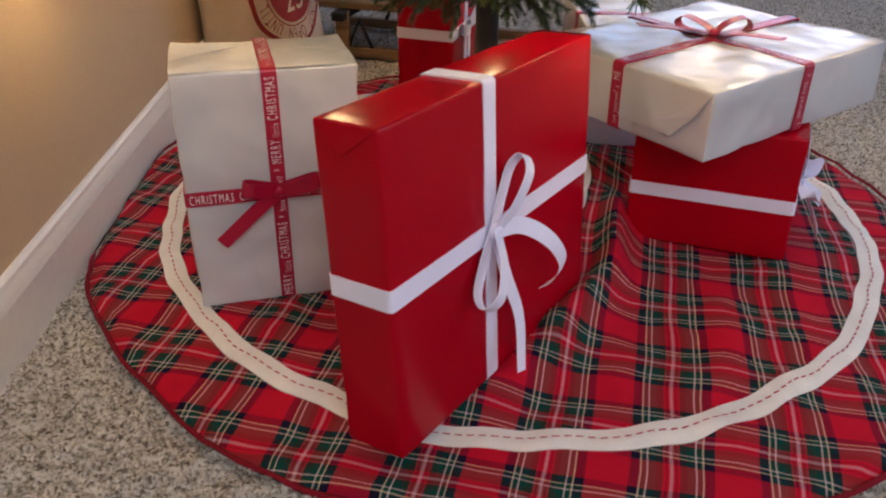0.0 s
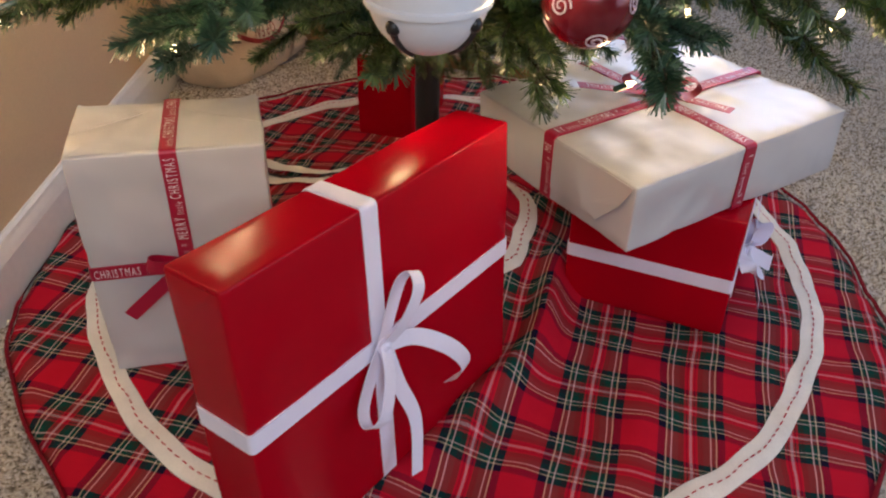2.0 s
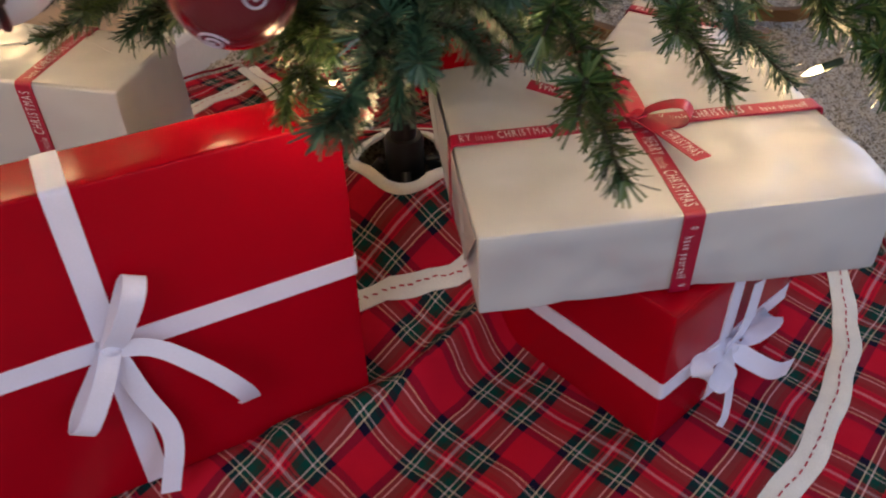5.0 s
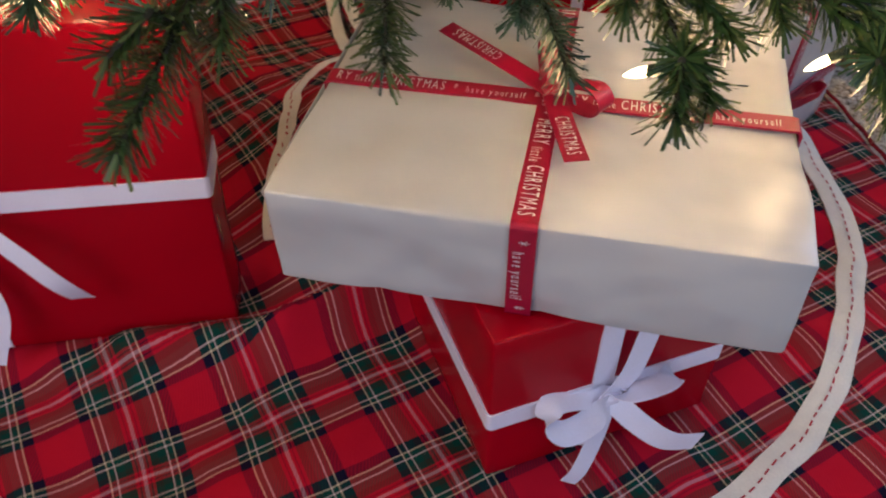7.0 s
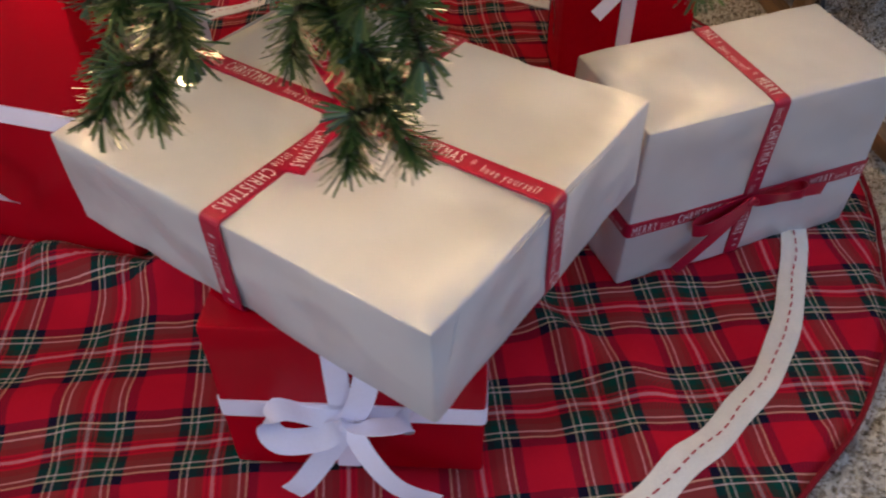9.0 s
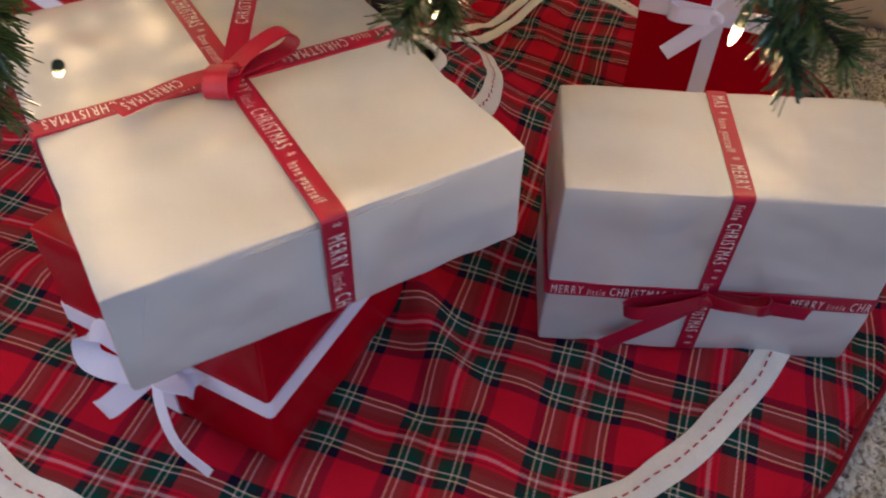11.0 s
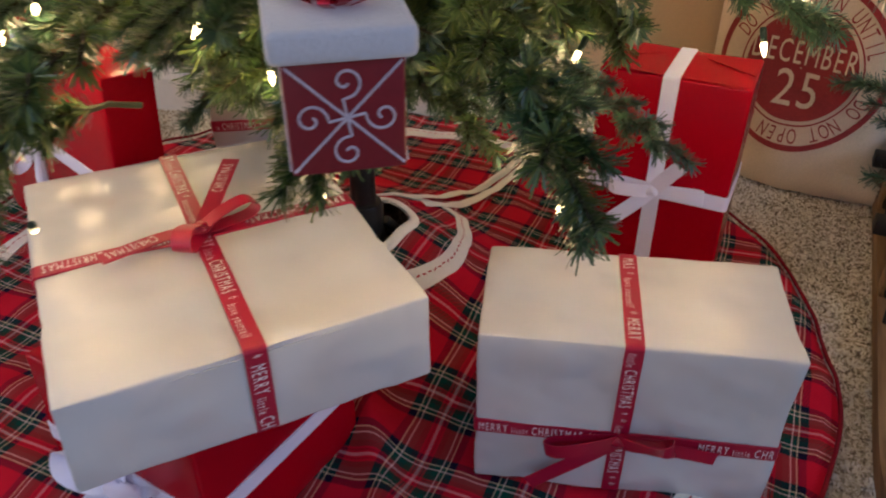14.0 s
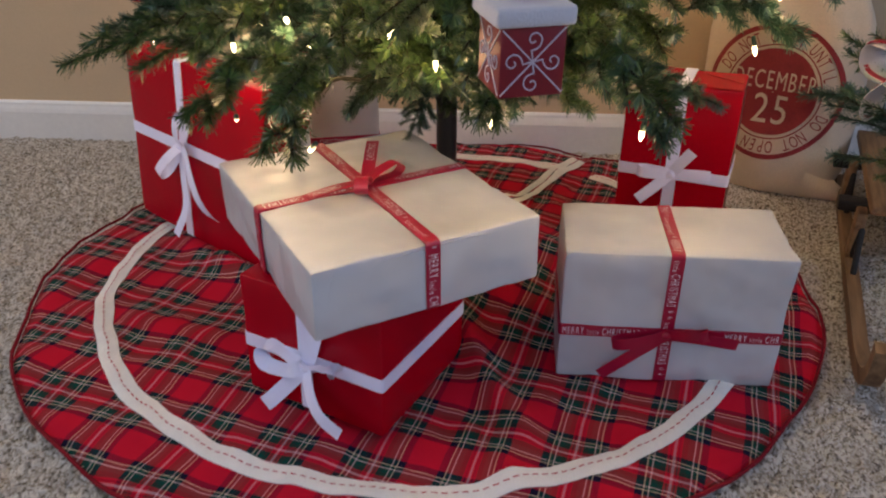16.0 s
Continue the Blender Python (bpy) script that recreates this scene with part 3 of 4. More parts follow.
def bow(thing, m, width, loops, tails, mat, lettered=False, label="tied ribbon bow"):
    """A bow whose knot is at m's origin; m's x and y lie in the face, z points out of it."""
    def T(p):
        return m @ Vector(p)

    def D(p):
        return m.to_3x3() @ Vector(p)

    knot = bmesh.new()
    bmesh.ops.create_uvsphere(knot, u_segments=14, v_segments=10, radius=1.0)
    for v in knot.verts:
        k = 1 + 0.12 * math.sin(5 * v.co.x + 3 * v.co.y)
        v.co = T((v.co.x * width * 0.50 * k, v.co.y * width * 0.42, 0.005 + v.co.z * 0.0055 * k))
    base = part("bow_knot", knot, mat, thing, label)
    for du, dv, out, twist in loops:
        side = Vector((-dv, du, 0)).normalized()
        w = side * (1 - abs(twist)) + Vector((0, 0, twist))
        c = side * 0.14 * math.hypot(du, dv) * (1 if twist else 0)
        pts = [(0, 0, 0.006), Vector((du * 0.35, dv * 0.35, out * 0.75)) + c, Vector((du * 0.8, dv * 0.8, out)) + c, (du, dv, out * 0.62),
               Vector((du * 0.85, dv * 0.85, out * 0.22)) - c, Vector((du * 0.45, dv * 0.45, 0.003)) - c * 0.6, (0, 0, 0.003)]
        part("bow_loop", ribbon_strip([T(p) for p in pts], [D(side)] + [D(w)] * 5 + [D(side)], width), mat, base)
    for pts in tails:
        full = [(0, 0, 0.005)] + list(pts)
        sides = []
        for i in range(len(full)):
            a, b = Vector(full[max(0, i - 1)]), Vector(full[min(len(full) - 1, i + 1)])
            d = b - a
            sides.append(D(Vector((-d.y, d.x, 0)).normalized()))
        t = part("bow_tail", ribbon_strip([T(p) for p in full], sides, width * 0.98), mat, base)
        if lettered:
            a, b = Vector(full[-2]), Vector(full[-1])
            d = b - a
            ln = d.length
            if ln > 0.03:
                xa = d.normalized()
                ya = Vector((-xa.y, xa.x, 0)).normalized()
                word = "CHRISTMAS *" if ln > 0.045 else "MERRY"
                lettering(base, word, T(a + xa * 0.004), D(xa), D(ya), width * 0.6, ln - 0.008, lift=0.0012)


def lettering(parent, body, start, along, across, height, room_for, shift=0.0, lift=0.0006, flush=False):
    """White printed words along a ribbon, in narrow type, as many as fit."""
    along, across = Vector(along).normalized(), Vector(across).normalized()
    nrm = along.cross(across)
    verts, faces = [], []
    i, squeeze = 0, 0.47
    if flush:   # the last letter ends at the far edge
        whole = sum(height * 0.22 if c == " " else text_mesh(c)[2] * height * (0.70 if c.islower() else 1.0) * squeeze + height * 0.13 for c in body)
        shift = whole - room_for + 0.002
        while shift < 0:
            shift, body = shift + whole, body
    x = -shift
    while x < room_for:
        ch = body[i % len(body)]
        i += 1
        if ch == " ":
            x += height * 0.22
            if i > 400:
                break
            continue
        v, f, w = text_mesh(ch)
        hgt = height * (0.70 if ch.islower() else 1.0)
        wide = w * hgt * squeeze
        if x >= 0 and x + wide < room_for:
            base = len(verts)
            for a, b in v:
                y = b * hgt - height / 2 + (height * 0.16 if ch == "*" else 0)
                p = Vector(start) + along * (x + a * hgt * squeeze) + across * (y if ch != "*" else y - height * 0.3) + nrm * lift
                verts.append(p)
            faces += [tuple(base + k for k in q) for q in f]
        x += wide + height * 0.13
    if faces:
        part("lettering", raw_mesh([tuple(p) for p in verts], faces), M_PRINT, parent, "white printed lettering")


def gift(name, label, m, l, w, h, paper, ribbon, width, flat_at, tall, seed, ends="x", crumple=0.0012):
    """A wrapped box with a ribbon round its height (flat_at) and one over its top (tall: axis and offset)."""
    thing = new(name)
    thing.matrix_basis = m
    tagged(thing, label, "gift", "gifts under the tree")
    part("wrapped_box", paper_box(l, w, h, seed, crumple), paper, thing, "red wrapping paper" if paper is M_REDPAPER else "pearl white wrapping paper")
    for s in (-1, 1):
        if ends == "none":
            continue
        if ends == "x":
            end_flaps(thing, l, w, h, "x", s, paper)
        elif s > 0:
            end_flaps(thing, l, w, h, "z", s, paper)
    out = []
    for axis, at in ((("z", flat_at),) if flat_at else ()) + tuple(tall):
        out.append((axis, at, part("ribbon_band", band(l, w, h, axis, at, width), ribbon, thing, "white ribbon" if ribbon is M_WHITERIBBON else "red ribbon printed with white words")))
    return thing, out


H = lambda l, w, h: (l / 2 + 0.0013, w / 2 + 0.0013, h + 0.0013)


def letter_bands(out, l, w, h, width, round_words=((0.0, "MERRY little CHRISTMAS  "),), top_words="*  have yourself  *  MERRY little CHRISTMAS", front_words="  *  have yourself  *  MERRY little CHRISTMAS", upward=False):
    """Words on the outer faces of each printed band."""
    X, Y, Z = l / 2 + 0.0011, w / 2 + 0.0011, h + 0.0011
    t = width * 0.66
    for k, (axis, at, ob) in enumerate(out):
        s = 0.05 * k
        if axis == "z":
            for off, body in round_words:
                lettering(ob, body, (-l / 2 + 0.004 + off, -Y, at), (1, 0, 0), (0, 0, 1), t, min(l - 0.006 - off, 0.132))
            lettering(ob, RED_LINE, (X, -w / 2 + 0.005, at), (0, 1, 0), (0, 0, 1), t, w - 0.01, s + 0.04)
            lettering(ob, RED_LINE, (-X, w / 2 - 0.005, at), (0, -1, 0), (0, 0, 1), t, w - 0.01, s + 0.02)
        elif axis == "x":
            if upward:
                lettering(ob, top_words, (at, -w / 2 + 0.005, Z), (0, 1, 0), (-1, 0, 0), t, w - 0.01)
                lettering(ob, front_words, (at, -Y, 0.006), (0, 0, 1), (-1, 0, 0), t, h - 0.012)
            else:
                lettering(ob, top_words, (at, w / 2 - 0.005, Z), (0, -1, 0), (1, 0, 0), t, w - 0.01, s, flush=True)
                lettering(ob, front_words, (at, -Y, h - 0.006), (0, 0, -1), (1, 0, 0), t, h - 0.012)
            lettering(ob, RED_LINE, (at, Y, h - 0.006), (0, 0, -1), (-1, 0, 0), t, h - 0.012, s + 0.06)
        else:
            lettering(ob, "*  MERRY little CHRISTMAS  *  have yourself  ", (-l / 2 + 0.005, at, Z), (1, 0, 0), (0, 1, 0), t, l - 0.01, flush=True)
            lettering(ob, "*  MERRY little CHRISTMAS", (X, at, h - 0.004), (0, 0, -1), (0, 1, 0), t, h - 0.008)
            lettering(ob, RED_LINE, (-X, at, 0.006), (0, 0, 1), (0, 1, 0), t, h - 0.012, s + 0.07)


def on_front(l, w, h, x, z):
    """Frame on the -y face: x to the right, y up, z out."""
    return Matrix.Translation((x, -w / 2 - 0.001, z)) @ Matrix(((1, 0, 0), (0, 0, -1), (0, 1, 0))).to_4x4()


def on_right(l, w, h, y, z):
    return Matrix.Translation((l / 2 + 0.001, y, z)) @ Matrix(((0, 0, 1), (1, 0, 0), (0, 1, 0))).to_4x4()


# large flat red parcel standing on its edge
l, w, h = 0.3626, 0.0642, 0.3055
g, bands_ = gift("gift_box", "large thin red gift standing on edge, tied with white ribbon", pose(0.2024, 0.8308, 0.0186, -4.22, 1.63, 54.03), l, w, h,
                 M_REDPAPER, M_WHITERIBBON, 0.0190, 0.1625, [("x", -0.030)], 1, "none")
part("folded_flap", slab([(-l / 2 - 0.0003, -w / 2 + 0.003, h - 0.003), (-l / 2 - 0.0003, w / 2 - 0.003, h - 0.003), (-l / 2 - 0.0024, 0.004, h - 0.026)], (-1, 0, 0), 0.0004), M_REDPAPER, g)
bow(g, on_front(l, w, h, -0.030, 0.165), 0.017, [(0.032, 0.066, 0.026, 0.0), (-0.042, -0.060, 0.030, 0.0)],
    [[(0.010, -0.05, 0.010), (0.022, -0.10, 0.018), (0.006, -0.152, 0.030)], [(0.030, -0.004, 0.016), (0.060, -0.028, 0.030), (0.083, -0.060, 0.034), (0.092, -0.088, 0.022), (0.090, -0.102, 0.008)]], M_WHITERIBBON, label="white ribbon bow")

# tall white parcel
l, w, h = 0.1959, 0.1248, 0.2815
g, bands_ = gift("gift_box", "tall white gift tied with printed red ribbon, beside the wall", pose(-0.0383, 1.0183, 0.0065, 0.07, 0.82, 14.09), l, w, h,
                 M_WHITEPAPER, M_REDRIBBON, 0.0165, 0.142, [("x", 0.003)], 2, "z", crumple=0.0023)
letter_bands(bands_, l, w, h, 0.0165, ((0.0, "CHRISTMAS  "), (0.115, "S  *  MERRY  ")), " little CHRISTMAS", "MERRY little CHRISTMAS  *  have yourself  *  ", True)
bow(g, on_front(l, w, h, 0.003, 0.146), 0.0165, [(-0.040, 0.010, 0.016, 0.0), (0.046, 0.012, 0.016, 0.0)],
    [[(-0.03, -0.022, 0.010), (-0.068, -0.054, 0.014)], [(0.035, 0.008, 0.008), (0.070, 0.022, 0.012)]], M_REDRIBBON, label="printed red ribbon bow")

# small red parcel below the white one
l, w, h = 0.2037, 0.2028, 0.1666
g, bands_ = gift("gift_box", "small red gift with white ribbon, a white gift on its top", pose(0.5551, 1.1438, 0.0138, -0.26, -1.74, -24.66), l, w, h,
                 M_REDPAPER, M_WHITERIBBON, 0.0180, 0.0755, [("y", -0.008)], 3, "none")
bow(g, on_right(l, w, h, -0.003, 0.069), 0.0200, [(-0.058, 0.010, 0.022, 0.72), (0.046, 0.016, 0.020, 0.72)],
    [[(-0.016, -0.020, 0.020), (-0.034, -0.042, 0.032), (-0.044, -0.052, 0.034)], [(0.018, -0.018, 0.024), (0.040, -0.036, 0.036), (0.070, -0.050, 0.038)],
     [(0.012, 0.030, 0.008), (0.022, 0.070, 0.005)]], M_WHITERIBBON, label="white ribbon bow")

# flat white parcel on it
l, w, h = 0.3432, 0.2780, 0.0820
g, bands_ = gift("gift_box", "flat white gift with printed red ribbon on a red gift", pose(0.5206, 1.1592, 0.1841, -0.23, -1.03, 33.06), l, w, h,
                 M_WHITEPAPER, M_REDRIBBON, 0.0172, None, [("x", -0.0015), ("y", -0.0008)], 4, crumple=0.0028)
letter_bands(bands_, l, w, h, 0.0172)
bow(g, Matrix.Translation((0, 0, h + 0.001)), 0.0168, [(0.038, -0.024, 0.024, 0.0), (-0.010, 0.052, 0.020, 0.0)],
    [[(-0.04, 0.022, 0.012), (-0.090, 0.050, 0.020)], [(0.008, -0.035, 0.010), (0.024, -0.086, 0.012)]], M_REDRIBBON, True, "printed red ribbon bow")

# white parcel lying on its side
l, w, h = 0.2785, 0.1349, 0.1925
g, bands_ = gift("gift_box", "oblong white gift with printed red ribbon on the skirt", pose(0.4811, 1.5461, 0.0119, 1.59, -0.43, 88.39), l, w, h,
                 M_WHITEPAPER, M_REDRIBBON, 0.0165, 0.077, [("x", -0.004)], 5, "none", crumple=0.0027)
letter_bands(bands_, l, w, h, 0.0165, ((0.0, "MERRY little CHRISTMAS  "), (0.203, "MERRY little CHRISTMAS  ")), "CHRISTMAS  *  have yourself  *  MERRY", "little CHRISTMAS  *  *  ")
bow(g, on_front(l, w, h, -0.004, 0.080), 0.0165, [(-0.068, -0.014, 0.016, 0.0), (0.046, 0.010, 0.026, 0.2)],
    [[(-0.040, -0.028, 0.012), (-0.080, -0.062, 0.014)], [(0.045, -0.004, 0.006), (0.088, -0.010, 0.006)]], M_REDRIBBON, label="printed red ribbon bow")

# narrow upright red parcel at the back
l, w, h = 0.1687, 0.1024, 0.3022
g, bands_ = gift("gift_box", "upright red gift with white ribbon near the sack", pose(0.1796, 1.6125, 0.0111, 0.03, -0.37, 70.43), l, w, h,
                 M_REDPAPER, M_WHITERIBBON, 0.0185, 0.160, [("x", -0.002)], 6, "z")
bow(g, on_front(l, w, h, -0.002, 0.162), 0.018, [(-0.050, 0.002, 0.018, 0.0), (0.060, 0.004, 0.008, 0.0)],
    [[(-0.020, -0.022, 0.012), (-0.044, -0.046, 0.018)], [(0.014, 0.022, 0.012), (0.030, 0.046, 0.020)]], M_WHITERIBBON, label="white ribbon bow")

# ---- Christmas tree ----


def needle_cloud(segments, per_m, length, rng, lay):
    """Flat tapering needles all round each twig, pointing forward."""
    verts, faces = [], []
    for a, b in segments:
        a, b = np.array(a), np.array(b)
        d = b - a
        ln = np.linalg.norm(d)
        d = d / ln
        u = np.cross(d, [0.3, 0.2, 0.93])
        u /= np.linalg.norm(u)
        v = np.cross(d, u)
        n = max(4, int(per_m * ln))
        for i in range(n):
            s = (i + rng.random()) / n
            ang = rng.random() * 2 * math.pi
            out = math.cos(ang) * u + math.sin(ang) * v
            lean = lay * (0.7 + 0.6 * rng.random())
            w = d * math.cos(lean) + out * math.sin(lean)
            w = w + np.array([0, 0, -0.12]) * rng.random()
            L = length * (0.65 + 0.5 * rng.random())
            p = a + d * ln * s
            side = np.cross(w, out + 0.4 * (rng.random(3) - 0.5))
            side /= max(1e-6, np.linalg.norm(side))
            k = len(verts)
            hw = 0.00062
            verts += [tuple(p - side * hw * 0.7), tuple(p + w * L * 0.97 - side * hw), tuple(p + w * L + side * hw * 0.8), tuple(p + side * hw * 0.7)]
            faces.append((k, k + 1, k + 2, k + 3))
    return verts, faces


def make_branch(seed, density, twigs, L=0.5, spread=1.0):
    """A branch of length L along +x: bent stem, side twigs, needles."""
    rng = np.random.default_rng(seed)
    stem = []
    for i in range(11):
        s = i / 10
        stem.append(Vector((0.975 * L * s, 0.02 * math.sin(3 * s + seed) * (1 - s), 0.028 * math.sin(math.pi * s) + 0.006 * rng.random())))
    segs = [(tuple(stem[i]), tuple(stem[i + 1])) for i in range(2, 10)]
    wires = [stem]
    side = 1
    for k in range(twigs):
        s = 0.14 + 0.74 * k / (twigs - 1)
        i = min(9, int(s * 10))
        p = stem[i].lerp(stem[i + 1], s * 10 - i)
        side = -side
        ang = side * radians(34 + 24 * rng.random())
        ln = min(0.18, 0.40 * L) * (1 - 0.86 * s) * spread * (0.75 + 0.5 * rng.random()) + 0.018
        lift = (rng.random() - 0.34) * 0.8
        d = Vector((math.cos(ang), math.sin(ang), lift)).normalized()
        mid = p + d * ln * 0.5 + Vector((0, 0, 0.006))
        end = p + d * ln + Vector((0.010, 0, -0.004))
        wires.append([p, mid, end])
        segs += [(tuple(p.lerp(mid, 0.1)), tuple(mid)), (tuple(mid), tuple(end))]
    v, f = needle_cloud(segs, density * 1.35, 0.0150, rng, 0.94)
    foliage = raw_mesh(v, f)
    foliage.materials.append(M_NEEDLE_B if seed % 3 == 0 else M_NEEDLE)
    bm = bmesh.new()
    for wpts in wires:
        t = tube([tuple(p) for p in wpts], 0.0021, 5, 0.5)
        tmp = finish(t)
        bm.from_mesh(tmp)
        bpy.data.meshes.remove(tmp)
    stem_me = finish(bm)
    stem_me.materials.append(M_TWIG)
    return stem_me, foliage


def aim(root, tip, spin, L=0.5):
    """Scale and turn that lay a branch of length L from root to tip."""
    d = Vector(tip) - Vector(root)
    s = d.length / L
    yaw, pit = math.atan2(d.y, d.x), math.atan2(d.z, math.hypot(d.x, d.y))
    return Matrix.Translation(root) @ Euler((spin, -pit, yaw)).to_matrix().to_4x4() @ Matrix.Scale(s, 4)


BULBS = []


def christmas_tree():
    tree = new("christmas_tree")
    tagged(tree, "green artificial Christmas tree with warm white lights", "christmas tree")
    pole = lathe([(0.016, 0.02), (0.016, 0.30), (0.014, 0.31), (0.014, 1.95), (0.004, 2.0)], 16)
    part("trunk_pole", pole, M_BLACK, tree, "black metal pole", Matrix.Translation(TREE))
    stand = part("stand", lathe([(0.022, 0.016), (0.024, 0.02), (0.024, 0.13), (0.022, 0.135), (0.017, 0.136)], 20), M_BLACK, tree, "black metal stand", Matrix.Translation(TREE))
    for k in range(4):
        a = radians(30 + 90 * k)
        d = Vector((math.cos(a), math.sin(a), 0))
        part("stand_leg", tube([d * 0.028 + Vector((0, 0, 0.10)), d * 0.055 + Vector((0, 0, 0.065)), d * 0.085 + Vector((0, 0, 0.014)), d * 0.20 + Vector((0, 0, -0.008))], 0.007, 8), M_BLACK, stand)
    part("stand_screw", tube([(0.03, 0, 0.11), (0.065, 0.012, 0.115)], 0.004, 8), M_BLACK, stand)
    kinds = [make_branch(k + 1, 5200, 16) for k in range(6)]
    narrow = [make_branch(k + 31, 3900, 15, 0.5, 0.10) for k in range(4)]
    inner = [make_branch(k + 7, 3000, 11, 0.26) for k in range(3)]
    sparse = [make_branch(k + 11, 1500, 10, 0.36) for k in range(3)]
    sprig = [make_branch(k + 51, 5600, 5, 0.14, 0.25) for k in range(3)]

    def open_side(a):
        """Less growth on the side towards the room."""
        return -1.10 < (a + math.pi) % (2 * math.pi) - math.pi < -0.12
    rng = random.Random(7)

    def branch(root, tip, spin, kind, L=0.5):
        stem_me, fol = kind
        b = part("branch", stem_me, M_TWIG, tree, m=aim(root, tip, spin, L))
        part("needles", fol, M_NEEDLE, b)

    # lowest branches end at these tips
    tips = [(0.578, 0.826, 0.418), (0.610, 0.925, 0.425), (0.640, 1.010, 0.396), (0.769, 1.127, 0.440), (0.690, 1.30, 0.425), (0.734, 1.478, 0.421), (0.610, 1.546, 0.404),
            (0.40, 1.56, 0.50), (0.22, 1.60, 0.50), (0.02, 1.60, 0.46), (-0.15, 1.48, 0.44), (-0.24, 1.28, 0.45), (-0.22, 1.08, 0.44), (-0.12, 0.90, 0.435), (0.05, 0.80, 0.440),
            (0.20, 0.83, 0.420), (0.34, 0.86, 0.430), (0.46, 0.85, 0.450), (0.605, 1.335, 0.390), (0.575, 1.42, 0.380), (0.44, 1.45, 0.405), (0.50, 1.21, 0.43), (0.37, 1.52, 0.41)]
    for i, t in enumerate(tips):
        root = TREE + Vector((0, 0, (0.47 if i < 7 else 0.36) + 0.05 * rng.random()))
        if i == 6:
            root = TREE + Vector((0.10, 0.16, 0.375))
        branch(root, t, rng.uniform(-0.5, 0.5), narrow[i % 4] if i < 7 or i > 17 else kinds[i % 6])
    # short growth close to the pole hides it
    for i in range(13):
        a = 2 * math.pi * i / 13 + 0.2
        root = TREE + Vector((0, 0, 0.36))
        branch(root, root + Vector((0.24 * math.cos(a), 0.24 * math.sin(a), 0.00 + 0.05 * rng.random())), rng.uniform(-1, 1), inner[i % 3], 0.26)
    for i in range(20):
        a = 2 * math.pi * i / 20
        root = TREE + Vector((0, 0, 0.40 + 0.03 * (i % 3)))
        rise = 0.04 if open_side(a) else 0.0   # lifted towards the room
        branch(root, root + Vector((0.32 * math.cos(a), 0.32 * math.sin(a), 0.02 + rise + 0.06 * rng.random())), rng.uniform(-1, 1), inner[i % 3], 0.28)
    for i in range(14):
        a = -0.35 + 1.7 * i / 13
        root = TREE + Vector((0, 0, 0.35 + 0.02 * (i % 3)))
        branch(root, root + Vector(((0.22 + 0.08 * (i % 2)) * math.cos(a), (0.22 + 0.08 * (i % 2)) * math.sin(a), 0.01 + 0.05 * rng.random())), rng.uniform(-1, 1), inner[i % 3], 0.26)
    for i in range(22):
        a = -1.25 + 2.3 * i / 21
        root = TREE + Vector((0, 0, 0.44 + 0.03 * (i % 4)))
        branch(root, root + Vector((0.37 * math.cos(a), 0.37 * math.sin(a), 0.05 + 0.05 * rng.random())), rng.uniform(-1, 1), kinds[i % 6])
    for i in range(9):
        a = 2 * math.pi * i / 9 + 0.5
        root = TREE + Vector((0.014 * math.cos(a), 0.014 * math.sin(a), 0.33))
        branch(root, root + Vector((0.085 * math.cos(a), 0.085 * math.sin(a), -0.035 + 0.03 * rng.random())), rng.uniform(-1, 1), inner[i % 3], 0.17)
    for i in range(8):
        a = 2 * math.pi * i / 8 + 0.2
        root = TREE + Vector((0.012 * math.cos(a), 0.012 * math.sin(a), 0.325))
        branch(root, TREE + Vector((0.062 * math.cos(a), 0.062 * math.sin(a), 0.283 + 0.02 * rng.random())), rng.uniform(-1, 1), inner[i % 3], 0.17)
    z, tier = 0.45, 0
    while z < 1.95:
        reach = 0.45 * (1 - (z - 0.45) / 1.6) + 0.02
        n = 16 if z < 0.7 else 11
        for i in range(n):
            a = 2 * math.pi * (i + 0.5 * (tier % 2)) / n + rng.uniform(-0.1, 0.1)
            r = reach * rng.uniform(0.82, 1.04)
            if z < 0.6 and -0.72 < (a + math.pi) % (2 * math.pi) - math.pi < -0.36:
                r *= 0.66   # a gap in the outline
            x = TREE.x + r * math.cos(a)
            if x < WALL_X + 0.03:
                r *= (TREE.x - WALL_X - 0.03) / max(0.05, TREE.x - x)
            root = TREE + Vector((0, 0, z))
            tip = root + Vector((r * math.cos(a), r * math.sin(a), 0.05 + 0.05 * rng.random()))
            if z < 0.72:
                branch(root, tip, rng.uniform(-0.6, 0.6), kinds[rng.randrange(6)])
            else:
                branch(root, tip, rng.uniform(-0.6, 0.6), sparse[rng.randrange(3)], 0.36)
        z += 0.095 if z < 0.7 else 0.13
        tier += 1
